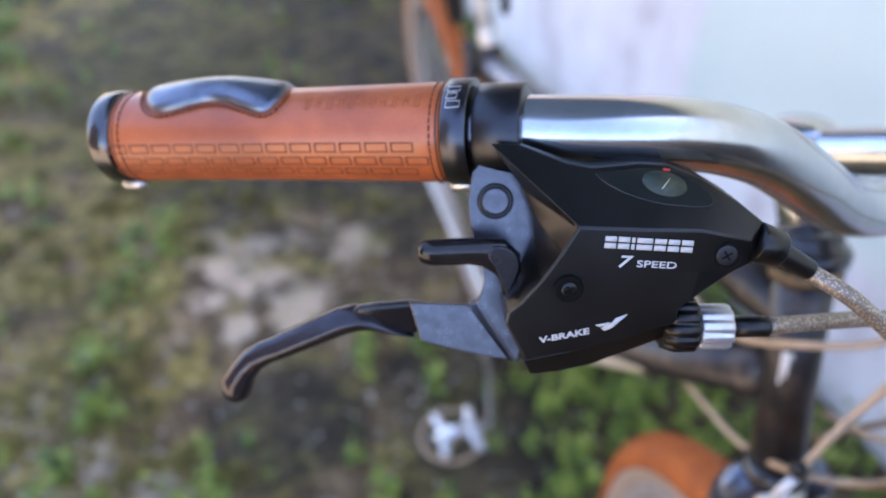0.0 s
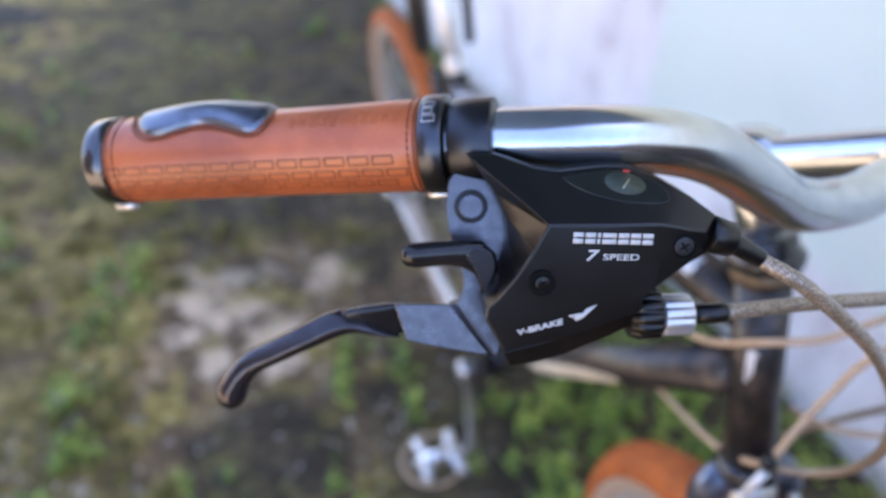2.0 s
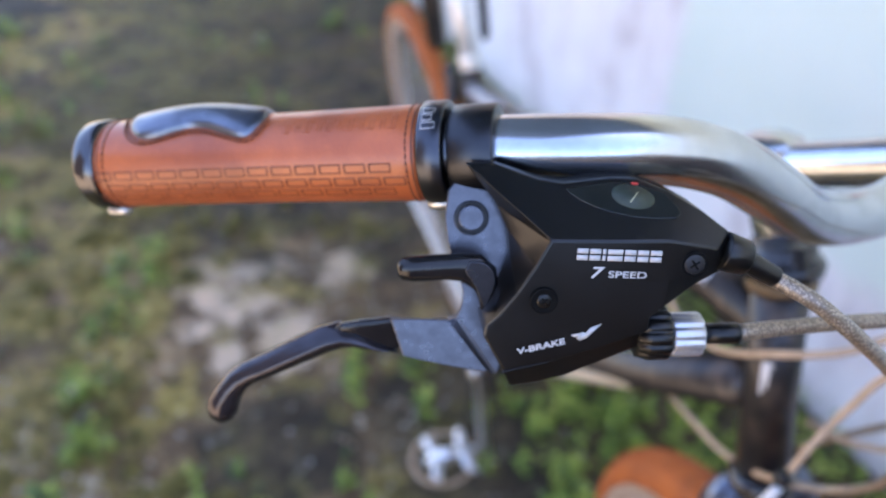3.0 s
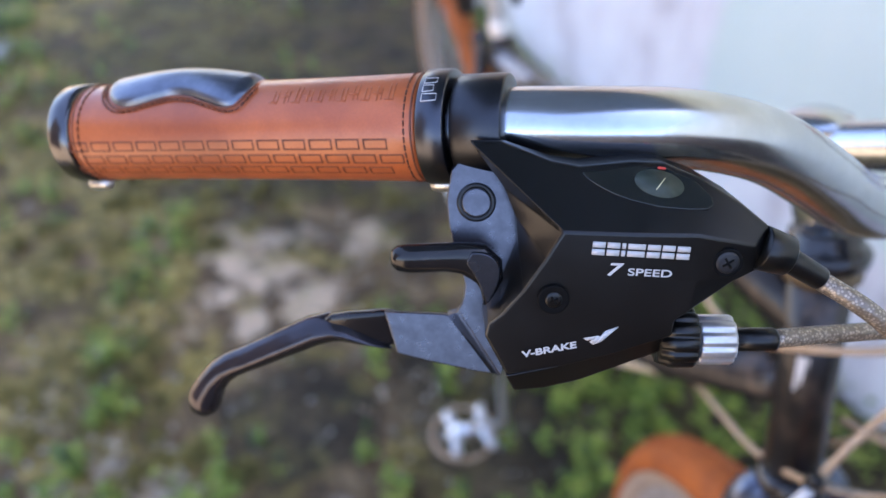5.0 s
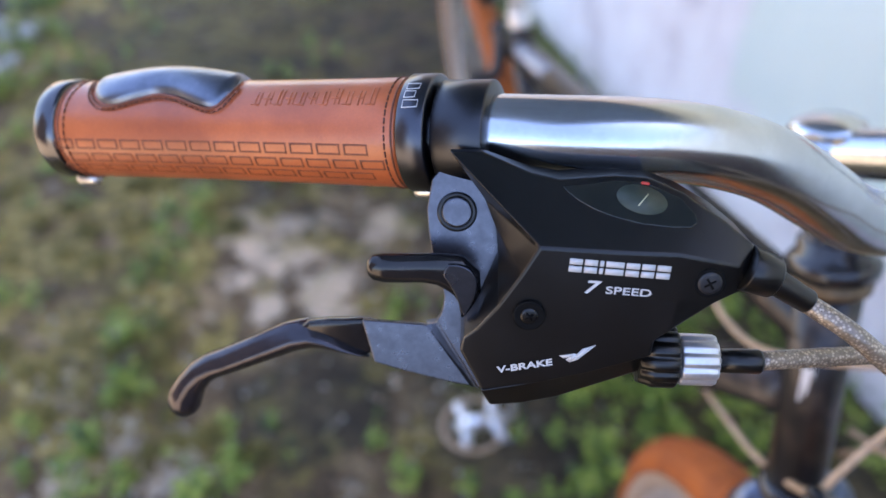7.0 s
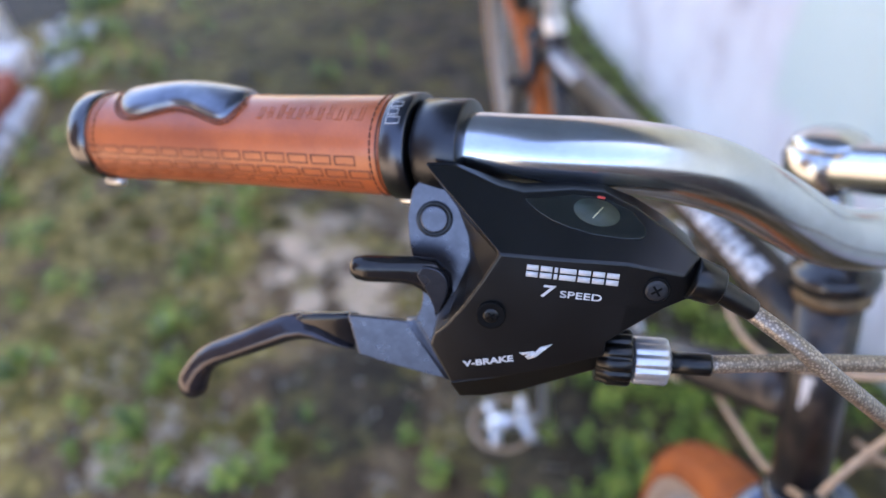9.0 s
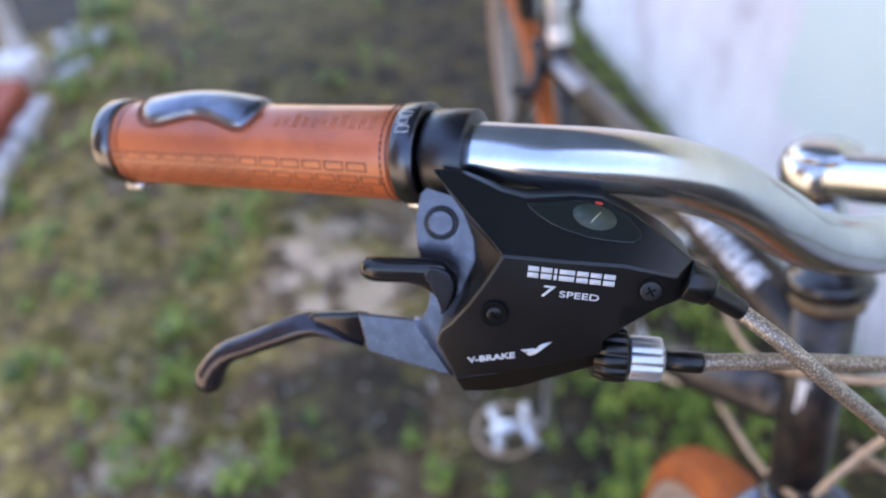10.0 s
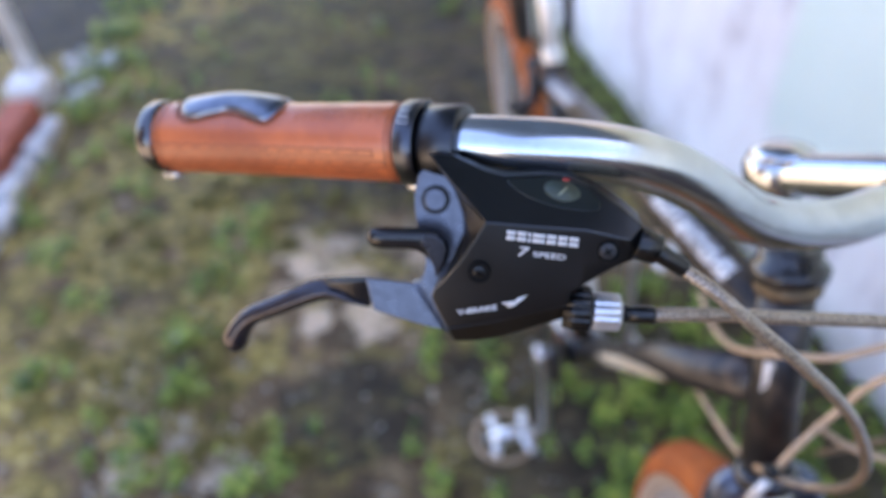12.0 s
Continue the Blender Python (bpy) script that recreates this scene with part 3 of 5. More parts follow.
# decal bars on the top tube
tube_dir = (SEAT - Vector((0, 0, 0.022)) - top_low).normalized()
tube_side = Vector((0, -1, 0))
tube_up = tube_dir.cross(tube_side).normalized()
if tube_up.z < 0:
    tube_up = -tube_up
for s0 in [0.055 + 0.024 * k for k in range(6)] + [0.475 + 0.024 * k for k in range(5)]:
    vs, fs = [], []
    for i in range(2):
        for j in range(7):
            a = radians(20 + 9 * j)
            q = top_low + tube_dir * (s0 + 0.0215 * i) + (tube_side * math.cos(a) + tube_up * math.sin(a)) * 0.0169
            vs.append(b2(q))
    fs = [(j, j + 1, 8 + j, 7 + j) for j in range(6)]
    part("decal_or_highlight_bar", mesh_from("decal_or_highlight_bar", vs, fs, DECAL), frame_part, "pale blue-silver decal")

# warm highlight along the down tube, painted on as a cream strip
dt_a, dt_b = Vector((0.494, 0, 0.772)), BB
dt_dir = (dt_b - dt_a).normalized()
dt_up = dt_dir.cross(tube_side).normalized()
dt_up = dt_up if dt_up.z > 0 else -dt_up
vs = []
for i in range(15):
    f = i / 14
    for j in range(5):
        a = radians(-36 + 34 * f + 13 * (j - 2) * math.sqrt(math.sin(math.pi * (0.06 + 0.88 * f))))
        vs.append(b2(dt_a + (dt_b - dt_a) * (0.27 + 0.43 * f) + (tube_side * math.cos(a) + dt_up * math.sin(a)) * 0.0183))
part("decal_or_highlight_bar", mesh_from("highlight_strip", vs, [(i * 5 + j, i * 5 + j + 1, i * 5 + j + 6, i * 5 + j + 5) for i in range(14) for j in range(4)], CREAM_HIGHLIGHT), frame_part, "cream highlight painted on the down tube")


# ---- wheels ----
def wheel(centre, turn, name, label, fat=0.0225):
    """A spoked wheel in the plane of turn's x and z, about centre."""
    def torus(nm, big, ring, mat, n=96):
        vs, fs = [], []
        m = len(ring)
        for i in range(n):
            a = 2 * math.pi * i / n
            for dr, y in ring:
                vs.append(centre + turn @ Vector(((big + dr) * math.cos(a), y, (big + dr) * math.sin(a))))
        for i in range(n):
            for k in range(m):
                fs.append((i * m + k, i * m + (k + 1) % m, ((i + 1) % n) * m + (k + 1) % m, ((i + 1) % n) * m + k))
        return mesh_from(nm, vs, fs, mat)
    k = fat / 0.0225
    rim_ring = [(dr * k, y * k) for dr, y in [(-0.012, -0.008), (0.0, -0.0125), (0.012, -0.0135), (0.012, -0.011), (0.006, -0.006), (0.006, 0.006), (0.012, 0.011), (0.012, 0.0135), (0.0, 0.0125), (-0.012, 0.008), (-0.015, 0.0)]]
    w = part(name, torus("rim", R_WHEEL - 0.007 - fat * 2, rim_ring, RIM_METAL), bicycle, label)
    tyre_ring = [(fat * math.cos(b) * 1.05, fat * math.sin(b)) for b in [2 * math.pi * k / 20 for k in range(20)]]
    part("tyre", torus("tyre", R_WHEEL - 0.001 - fat, tyre_ring, RIM, 120), w, "tyre casing with cream sidewalls")
    band = [(fat * 1.03 * math.cos(b) * 1.05, fat * 1.03 * math.sin(b)) for b in [radians(a) for a in range(-100, 101, 10)]]
    band += [(fat * 0.987 * math.cos(b) * 1.05, fat * 0.987 * math.sin(b)) for b in [radians(a) for a in range(100, -101, -10)]]
    part("tread_band", torus("tread_band", R_WHEEL - 0.001 - fat, band, RUBBER, 120), w, "orange rubber tread")
    # low tread blocks
    vs, fs = [], []
    for i in range(150):
        a = 2 * math.pi * i / 150
        for row in (-1, 0, 1):
            aa = a + (math.pi / 150 if row == 0 else 0)
            b = row * 0.56
            c0 = []
            for da, db in ((-0.014, -0.16), (0.014, -0.16), (0.014, 0.16), (-0.014, 0.16)):
                for rr in (fat * 1.005, fat * 1.09):
                    r = R_WHEEL - 0.001 - fat + rr * math.cos(b + db) * 1.05
                    c0.append(centre + turn @ Vector((r * math.cos(aa + da), rr * math.sin(b + db), r * math.sin(aa + da))))
            n0 = len(vs)
            vs += c0
            fs += [tuple(n0 + q for q in f) for f in ((1, 3, 5, 7), (0, 2, 3, 1), (2, 4, 5, 3), (4, 6, 7, 5), (6, 0, 1, 7))]
    tread = part("tread", mesh_from("tread", vs, fs, RUBBER, smooth=False), w)
    tagged(tread, kind="stuff")
    yaxis = turn @ Vector((0, 1, 0))
    part("hub", lathe("hub", centre - yaxis * 0.05, yaxis, [(0, 0.006), (0.008, 0.006), (0.008, 0.022), (0.012, 0.022), (0.016, 0.012), (0.084, 0.012), (0.088, 0.022), (0.092, 0.022), (0.092, 0.006), (0.1, 0.006)], SILVER, 24), w, "silver hub")
    spoke = sweep("spoke", [Vector((0.02, 0, 0.0)), Vector((R_WHEEL - 0.062, 0, 0))], 0.0007, SILVER, 6)
    for k in range(32):
        a = 2 * math.pi * k / 32
        tilt = math.atan2(0.033 * (-1) ** k, R_WHEEL - 0.06)
        skew = 0.09 * (1 if k % 4 < 2 else -1)
        hub_at = Vector((0.02 * math.cos(a + skew * 8), 0.033 * (-1) ** k, 0.02 * math.sin(a + skew * 8)))
        rim_at = Vector(((R_WHEEL - 0.062) * math.cos(a), 0, (R_WHEEL - 0.062) * math.sin(a)))
        d = (rim_at - hub_at).normalized()
        q = Vector((1, 0, 0)).rotation_difference(d).to_matrix()
        placed("spoke", spoke, Matrix.Translation(centre) @ turn.to_4x4() @ Matrix.Translation(hub_at - d * 0.02) @ q.to_4x4(), w)
    return w


wheel(b2(HUB), BIKE.to_3x3() @ Matrix.Rotation(radians(6.5), 3, "X"), "rear_wheel", "rear wheel with cream rim and orange tyre", 0.017)
steer_rot = Matrix.Rotation(radians(STEER_TURN), 3, STEER)


def st(v):
    """A place on the steered parts, given with the wheel straight."""
    return b2(CROWN + steer_rot @ (Vector(v) - CROWN))


st3 = BIKE.to_3x3() @ steer_rot
FRONT_HUB = Vector((0.64, 0.008, 0.335))
wheel(st(FRONT_HUB), st3, "front_wheel", "front wheel with cream rim and orange tyre")

fork = part("fork", sweep("fork", spline([st((0.521, -0.021, 0.672)), st((0.5195, -0.015, 0.690)), st((0.521, 0.006, 0.700)), st((0.5195, 0.031, 0.690)), st((0.521, 0.040, 0.672))], 6), 0.0128, CROWN_METAL, 20), bicycle, "dark steel fork with a bright blue-grey crown")
part("crown_collar", lathe("crown_collar", st((0.526, 0.006, 0.676)), BIKE.to_3x3() @ STEER, [(0, 0.014), (0.0, 0.0195), (0.003, 0.021), (0.014, 0.021), (0.018, 0.019), (0.018, 0.015)], SILVER, 40), fork, "bright metal crown collar")
for side in (-1, 1):
    part("fork_blade", sweep("fork_blade", spline([st((0.5200, 0.009 + side * 0.029, 0.680)), st((0.55, 0.007 + side * 0.037, 0.58)), st((0.595, side * 0.05, 0.44)), st(FRONT_HUB + Vector((0, side * 0.055, 0)))], 8), [0.0112] * 8 + [0.012] * 9 + [0.009] * 8, FRAME_PAINT, 18), fork)
    brake = part("brake_arm", sweep("brake_arm", spline([st((0.553, side * 0.041, 0.60)), st((0.550, side * 0.040, 0.63)), st((0.545, side * 0.037, 0.665)), st((0.541, side * 0.032, 0.685))], 6), [0.006] * 8 + [0.0045] * 11, SILVER, 14, True), fork, "silver brake arm")

# ---- cranks and pedals ----
crank = part("crankset", lathe("crankset", b2(BB + Vector((0, -0.05, 0))), BIKE.to_3x3() @ Vector((0, -1, 0)), [(0, 0.006), (0, 0.050), (0.003, 0.052), (0.004, 0.050), (0.004, 0.035), (0.004, 0.02)], FRAME_PAINT, 60), bicycle, "dark chainring with silver crank arms")
for side, tip in ((-1, Vector((0.024, -0.021, 0.108))), (1, Vector((-0.024, 0.111, 0.432)))):
    root = BB + Vector((0, side * 0.064, 0))
    arm = [b2(root), b2(root.lerp(tip, 0.5)), b2(tip)]
    part("crank_arm", sweep("crank_arm", spline(arm, 6), [0.0145, 0.013, 0.0115, 0.0105, 0.0098, 0.0092, 0.009, 0.009, 0.009, 0.009, 0.0095, 0.011, 0.012], SILVER, 16, True, 0.9), crank, "dull silver crank arm")
    part("crank_bolt_cap", lathe("crank_bolt_cap", b2(root + Vector((0, side * 0.004, 0))), BIKE.to_3x3() @ Vector((0, side, 0)), [(0, 0.017), (0.010, 0.017), (0.014, 0.012), (0.015, 0.0)], SILVER_BRIGHT, 24), crank, "bright crank bolt cap")
    pedal = part("pedal", sweep("pedal_axle", [b2(tip), b2(tip + Vector((0, side * 0.10, 0)))], 0.007, SILVER, 16), bicycle, "silver cage pedal")
    for y in (0.03, 0.086):
        part("pedal_bar", sweep("pedal_bar", [b2(tip + Vector((0.033, side * y, 0.002))), b2(tip + Vector((0.012, side * (0.055 + (y - 0.055) * 0.82), 0.005))), b2(tip + Vector((-0.012, side * (0.055 + (y - 0.055) * 0.82), 0.005))), b2(tip + Vector((-0.036, side * y, 0.002)))], 0.0095, SILVER_BRIGHT, 12, True), pedal)
    part("pedal_body", sweep("pedal_body", [b2(tip + Vector((0, side * 0.025, 0.003))), b2(tip + Vector((0, side * 0.085, 0.003)))], 0.012, SILVER_BRIGHT, 16), pedal)
    loop = [b2(tip + Vector((0.047 * math.cos(a) * (1.05 if abs(math.cos(a)) > 0.5 else 1), side * (0.068 + 0.05 * math.sin(a)), -0.002))) for a in [2 * math.pi * k / 24 for k in range(25)]]
    part("pedal_cage", sweep("pedal_cage", loop, 0.0042, CABLE, 10), pedal, "tan pedal cage rim")

# ---- stem and handlebar ----
BAR = [(0.0063, 0.1811, 0.9984), (0.0255, 0.1774, 1.002), (0.045, 0.1738, 1.005), (0.0592, 0.1732, 1.006), (0.0733, 0.1752, 1.0048), (0.0885, 0.1784, 1.0012), (0.1048, 0.1833, 0.9938), (0.1238, 0.1899, 0.9804),
       (0.1407, 0.1977, 0.967), (0.1574, 0.2062, 0.9583), (0.1741, 0.2158, 0.9529), (0.1899, 0.2248, 0.9504), (0.2035, 0.234, 0.9502), (0.217, 0.2414, 0.9499), (0.2319, 0.2509, 0.951), (0.2502, 0.2632, 0.9524)]
GRIP0, GRIP_DIR = Vector((-0.119, 0.2065, 0.9745)), Vector((0.96351, -0.19504, 0.18334))
R_BAR = 0.01096
bar_line = [GRIP0 + GRIP_DIR * s for s in (0.0, 0.05, 0.1)] + [Vector(p) for p in BAR]
bar_axis = (Vector(BAR[-1]) - Vector(BAR[-2])).normalized()
mirror_at = Vector(BAR[-1])
other_half = []
for p in reversed(bar_line[:-1]):
    d = p - mirror_at
    flat = Vector((bar_axis.x, bar_axis.y, 0)).normalized()
    other_half.append(mirror_at + d - 2 * d.dot(flat) * flat)
handlebar = part("handlebar", sweep("handlebar", spline(bar_line + other_half, 6), R_BAR, CHROME, 40), bicycle, "polished swept-back handlebar")
cap_at = b2(CAP)
up3 = BIKE.to_3x3() @ STEER
stem = part("stem", sweep("stem", spline([cap_at - up3 * 0.012, cap_at - up3 * 0.008 + (mirror_at - cap_at) * 0.35, mirror_at], 8), 0.0125, CHROME, 28), bicycle, "polished quill stem")
part("quill", sweep("quill", [b2(HEAD_TOP + STEER * 0.01), cap_at - up3 * 0.004], 0.0125, CHROME, 28), stem)
part("stem_collar", lathe("stem_collar", cap_at - up3 * 0.026, up3, [(0, 0.0125), (0.002, 0.017), (0.02, 0.0185), (0.026, 0.016), (0.028, 0.010)], CHROME, 40), stem)
part("stem_cap", lathe("stem_cap", cap_at - up3 * 0.001 + Vector((0.003, -0.002, 0)), up3, [(0, 0.008), (0.001, 0.0185), (0.003, 0.019), (0.006, 0.017), (0.009, 0.011), (0.010, 0.0)], CHROME, 40), stem, "domed polished cap")
flat_ax = Vector((bar_axis.x, bar_axis.y, bar_axis.z))
part("bar_clamp", lathe("bar_clamp", mirror_at - flat_ax * 0.036, flat_ax, [(0, 0.0115), (0, 0.0160), (0.002, 0.0168), (0.068, 0.0168), (0.070, 0.0160), (0.07, 0.0115)], CHROME, 96, 24, 0.0012), stem, "knurled clamp ring")

# ---- grip ----
view_side = Vector((0, -1, 0))
g_front = (view_side - GRIP_DIR * view_side.dot(GRIP_DIR)).normalized()
g_up = GRIP_DIR.cross(g_front)
if g_up.z < 0:
    g_up = -g_up


def gp(s, deg, r):
    """A place on the grip: along it, round it (0 ahead, 90 on top) and off its axis."""
    a = radians(deg)
    return GRIP0 + GRIP_DIR * s + (g_front * math.cos(a) + g_up * math.sin(a)) * r


def grip_radius(s):
    return 0.0156 - 0.0004 * math.sin(math.pi * min(max((s - 0.0115) / 0.1105, 0), 1))


sleeve = [(0.0115, 0.0148), (0.012, 0.0154)] + [(s, grip_radius(s)) for s in np.linspace(0.0135, 0.1254, 24)] + [(0.1264, 0.0154), (0.1271, 0.0148)]
grip = part("grip", lathe("leather_sleeve", GRIP0, GRIP_DIR, sleeve, LEATHER, 72), bicycle, "stitched tan leather grip with brick pattern")
part("end_ring", lathe("end_ring", GRIP0, GRIP_DIR, [(0.0036, 0.0), (0.0034, 0.0150), (0.0036, 0.0157), (0.0042, 0.0161), (0.0106, 0.0161), (0.0111, 0.0158), (0.0115, 0.0150), (0.0117, 0.011)], RING_GLOSS, 72), grip, "black anodised end ring")
part("lock_ring", lathe("lock_ring", GRIP0, GRIP_DIR, [(0.1274, 0.0112), (0.1274, 0.0162), (0.1278, 0.0166), (0.1348, 0.0166), (0.1351, 0.0164), (0.1353, 0.0160), (0.1354, 0.0112)], ANODISED, 72), grip, "black anodised lock ring")
for s, d in ((0.0085, -62), (0.1305, -66)):
    part("clamp_bolt", sweep("clamp_bolt", [gp(s - 0.0025, d, 0.0168), gp(s + 0.0025, d, 0.0168)], 0.0022, SILVER, 14, True), grip, "small steel clamp bolt")


def ring_line(s, deg0, deg1, n, r):
    return [gp(s, deg0 + (deg1 - deg0) * k / n, r) for k in range(n + 1)]


def stitches(path, length, gap, parent):
    """Single stitches laid along a line."""
    dist, k = 0.0, 0
    for a, b in zip(path, path[1:]):
        dist += (b - a).length
        if dist >= length + gap:
            dist = 0.0
            d = (b - a).normalized()
            part("stitch", sweep("stitch", [b - d * length, b], 0.00028, THREAD, 6), parent)


seam = [gp(0.1240, 150 - 250 * k / 240, grip_radius(0.118) + 0.0001) for k in range(241)]
stitches(seam, 0.0017, 0.0003, grip)
seam2 = [gp(0.0155, 150 - 250 * k / 240, grip_radius(0.004) + 0.0001) for k in range(241)]
stitches(seam2, 0.0017, 0.0003, grip)
for s in (0.1259, 0.0132):
    part("sleeve_edge", sweep("sleeve_edge", ring_line(s, -180, 180, 72, grip_radius(s) - 0.0001), 0.00035, LEATHER_EDGE, 6), grip, "dark burnt leather edge")

# brick pattern pressed into the leather
brick_w, brick_h, line_w = 0.0073, 0.0033, 0.00058


def pressed_brick():
    r0 = 0.0153
    vs, fs = [], []
    loop = []
    for k in range(6):
        loop.append((-0.5 + k / 6, -0.5))
    loop += [(0.5, -0.5), (0.5, -0.25), (0.5, 0.0), (0.5, 0.25)]
    for k in range(6):
        loop.append((0.5 - k / 6, 0.5))
    loop += [(-0.5, 0.5), (-0.5, 0.25), (-0.5, 0.0), (-0.5, -0.25)]
    n = len(loop)
    for u, v in loop:
        for grow, lift in ((0, 0.00003), (-line_w / 2, 0.00022), (-line_w, 0.00003)):
            x = u * (brick_w + 2 * grow)
            a = v * (brick_h + 2 * grow) / r0
            vs.append(((r0 + lift) * math.cos(a), x, (r0 + lift) * math.sin(a)))
    for i in range(n):
        j = (i + 1) % n
        fs += [(3 * i, 3 * j, 3 * j + 1, 3 * i + 1), (3 * i + 1, 3 * j + 1, 3 * j + 2, 3 * i + 2)]
    return mesh_from("pressed_brick", vs, fs, PRESSED)


brick_mesh = pressed_brick()
grip_basis = Matrix((g_front, GRIP_DIR, g_up)).transposed()
for row, (deg, last, count) in enumerate(((15.5, 0.1153, 13), (-1.5, 0.1196, 13), (-18.0, 0.1153, 13))):
    for k in range(count):
        s = last - 0.0084 * k
        d = radians(deg)
        rot = grip_basis @ Matrix(((math.cos(d), 0, -math.sin(d)), (0, 1, 0), (math.sin(d), 0, math.cos(d))))
        lift = (g_front * math.cos(d) + g_up * math.sin(d)) * (grip_radius(s) - 0.0153)
        placed("pressed_brick", brick_mesh, Matrix.Translation(GRIP0 + GRIP_DIR * s + lift) @ rot.to_4x4(), grip)


# palm pad on top
def pad_low(t):
    """Lower border of the pad, in degrees round the grip."""
    pts = [(-0.2, 96), (0, 84), (0.07, 69), (0.16, 60.5), (0.26, 61), (0.38, 68), (0.5, 74), (0.62, 72), (0.74, 64), (0.85, 57), (0.93, 56), (1, 62), (1.2, 75)]
    for k in range(1, len(pts) - 2):
        (t0, a), (t1, b), (t2, c), (t3, d) = pts[k - 1:k + 3]
        if t <= t2 or k == len(pts) - 3:
            f = (t - t1) / (t2 - t1)
            m1, m2 = (c - a) / (t2 - t0) * (t2 - t1), (d - b) / (t3 - t1) * (t2 - t1)
            return (2 * f ** 3 - 3 * f * f + 1) * b + (f ** 3 - 2 * f * f + f) * m1 + (3 * f * f - 2 * f ** 3) * c + (f ** 3 - f * f) * m2


def pad_span(t, inset=0.0):
    """The pad's lower and upper border at t, rounded off at both ends."""
    lo, hi = pad_low(t) + inset, 146 - inset
    e = max(0.0, 1 - abs(2 * t - 1) ** 9) ** 0.5
    mid = 0.55 * lo + 0.45 * hi
    return mid + (lo - mid) * e, mid + (hi - mid) * e


def pad_patch(name, s0, s1, inset, lift, dome, mat):
    ns, na = 64, 20
    vs, fs = [], []
    for i in range(ns + 1):
        t = 0.5 - 0.5 * math.cos(math.pi * i / ns)
        lo, hi = pad_span(t, inset)
        for j in range(na + 1):
            w = j / na
            edge = min(1.0, min(w, 1 - w) / 0.42) * min(1.0, min(t, 1 - t) / 0.07)
            edge = math.sqrt(max(0.0, 1 - (1 - edge) ** 2))
            s = s0 + (s1 - s0) * t
            vs.append(gp(s, lo + (hi - lo) * w, grip_radius(s) + lift + dome * edge * (0.75 + 1.05 * math.sin(math.pi * t))))
    for i in range(ns):
        for j in range(na):
            a = i * (na + 1) + j
            fs.append((a, a + 1, a + na + 2, a + na + 1))
    return mesh_from(name, vs, fs, mat)


part("pad_border", pad_patch("pad_border", 0.0195, 0.0765, -6.5, -0.0006, 0.0011, LEATHER), grip, "raised leather border")
part("palm_pad", pad_patch("palm_pad", 0.0215, 0.0745, 0, -0.0003, 0.0027, PAD), grip, "glossy dark grey palm pad")
border = [gp(0.0195 + 0.057 * t, pad_span(t, -5.0)[0], grip_radius(0.04) + 0.0005) for t in [0.5 - 0.5 * math.cos(math.pi * k / 220) for k in range(8, 213)]]
stitches(border, 0.0016, 0.0003, grip)
part("border_line", sweep("border_line", [gp(0.0205 + 0.055 * t, pad_span(t, -1.6)[0], grip_radius(0.04) + 0.0007) for t in [0.5 - 0.5 * math.cos(math.pi * k / 90) for k in range(3, 88)]], 0.0003, LEATHER_EDGE, 6), grip)

# unreadable pressed lettering on the sleeve and outlined marks on the ring
mark_rng = random.Random(3)
for k in range(11):
    s = 0.1204 - 0.0036 * k
    top = 84 if k in (0, 3, 8) else 79
    for ds in (0.0, 0.0013):
        part("pressed_mark", sweep("pressed_mark", ring_line(s - ds, 62 + mark_rng.uniform(-1, 1), top, 5, grip_radius(s)), mark_rng.uniform(0.00018, 0.00028), SOFT_PRESS, 6), grip)
    part("pressed_mark", sweep("pressed_mark", [gp(s, 62 + 8 * (k % 2), grip_radius(s)), gp(s - 0.0026, 63 + 8 * (k % 2), grip_radius(s))], 0.00026, SOFT_PRESS, 6), grip)
for k in range(3):
    d0, wide = 57 + 10.5 * k, (0.0042, 0.0030, 0.0036)[k]
    path = [gp(0.1290, d0, 0.0166), gp(0.1290, d0 + 8, 0.0166), gp(0.1290 + wide, d0 + 8, 0.0166), gp(0.1290 + wide, d0 + 1, 0.0166), gp(0.1290, d0, 0.0166)]
    part("ring_mark", sweep("ring_mark", path, 0.00016, PALE, 6), grip, "pale printed outline mark")

# far grip
far0, far1 = other_half[-1], other_half[-3]
fd = (far1 - far0).normalized()
part("far_grip", lathe("far_grip", far0, fd, [(-0.0135, 0.0), (-0.0125, 0.0146), (0, 0.0153), (0.002, 0.0156), (0.12, 0.0156), (0.122, 0.0166), (0.133, 0.0166), (0.134, 0.011)], LEATHER, 48), bicycle, "tan leather grip")

# ---- brake and shift lever: u along the bar, v upward, w towards the rider's front, in millimetres ----
L_O = Vector((0.0506, 0.1320, 0.9861))
L_U, L_V, L_N = Vector((0.99932, 0.03495, -0.01214)), Vector((0, 0.32821, 0.94460)), Vector((0.03700, -0.94396, 0.32799))


def lp(u, v, w=0.0):
    return L_O + (L_U * u + L_V * v + L_N * w) * 0.001


def facet(v):
    """Depth of the sloping upper face."""
    return -(v - 12.3) * 1.13


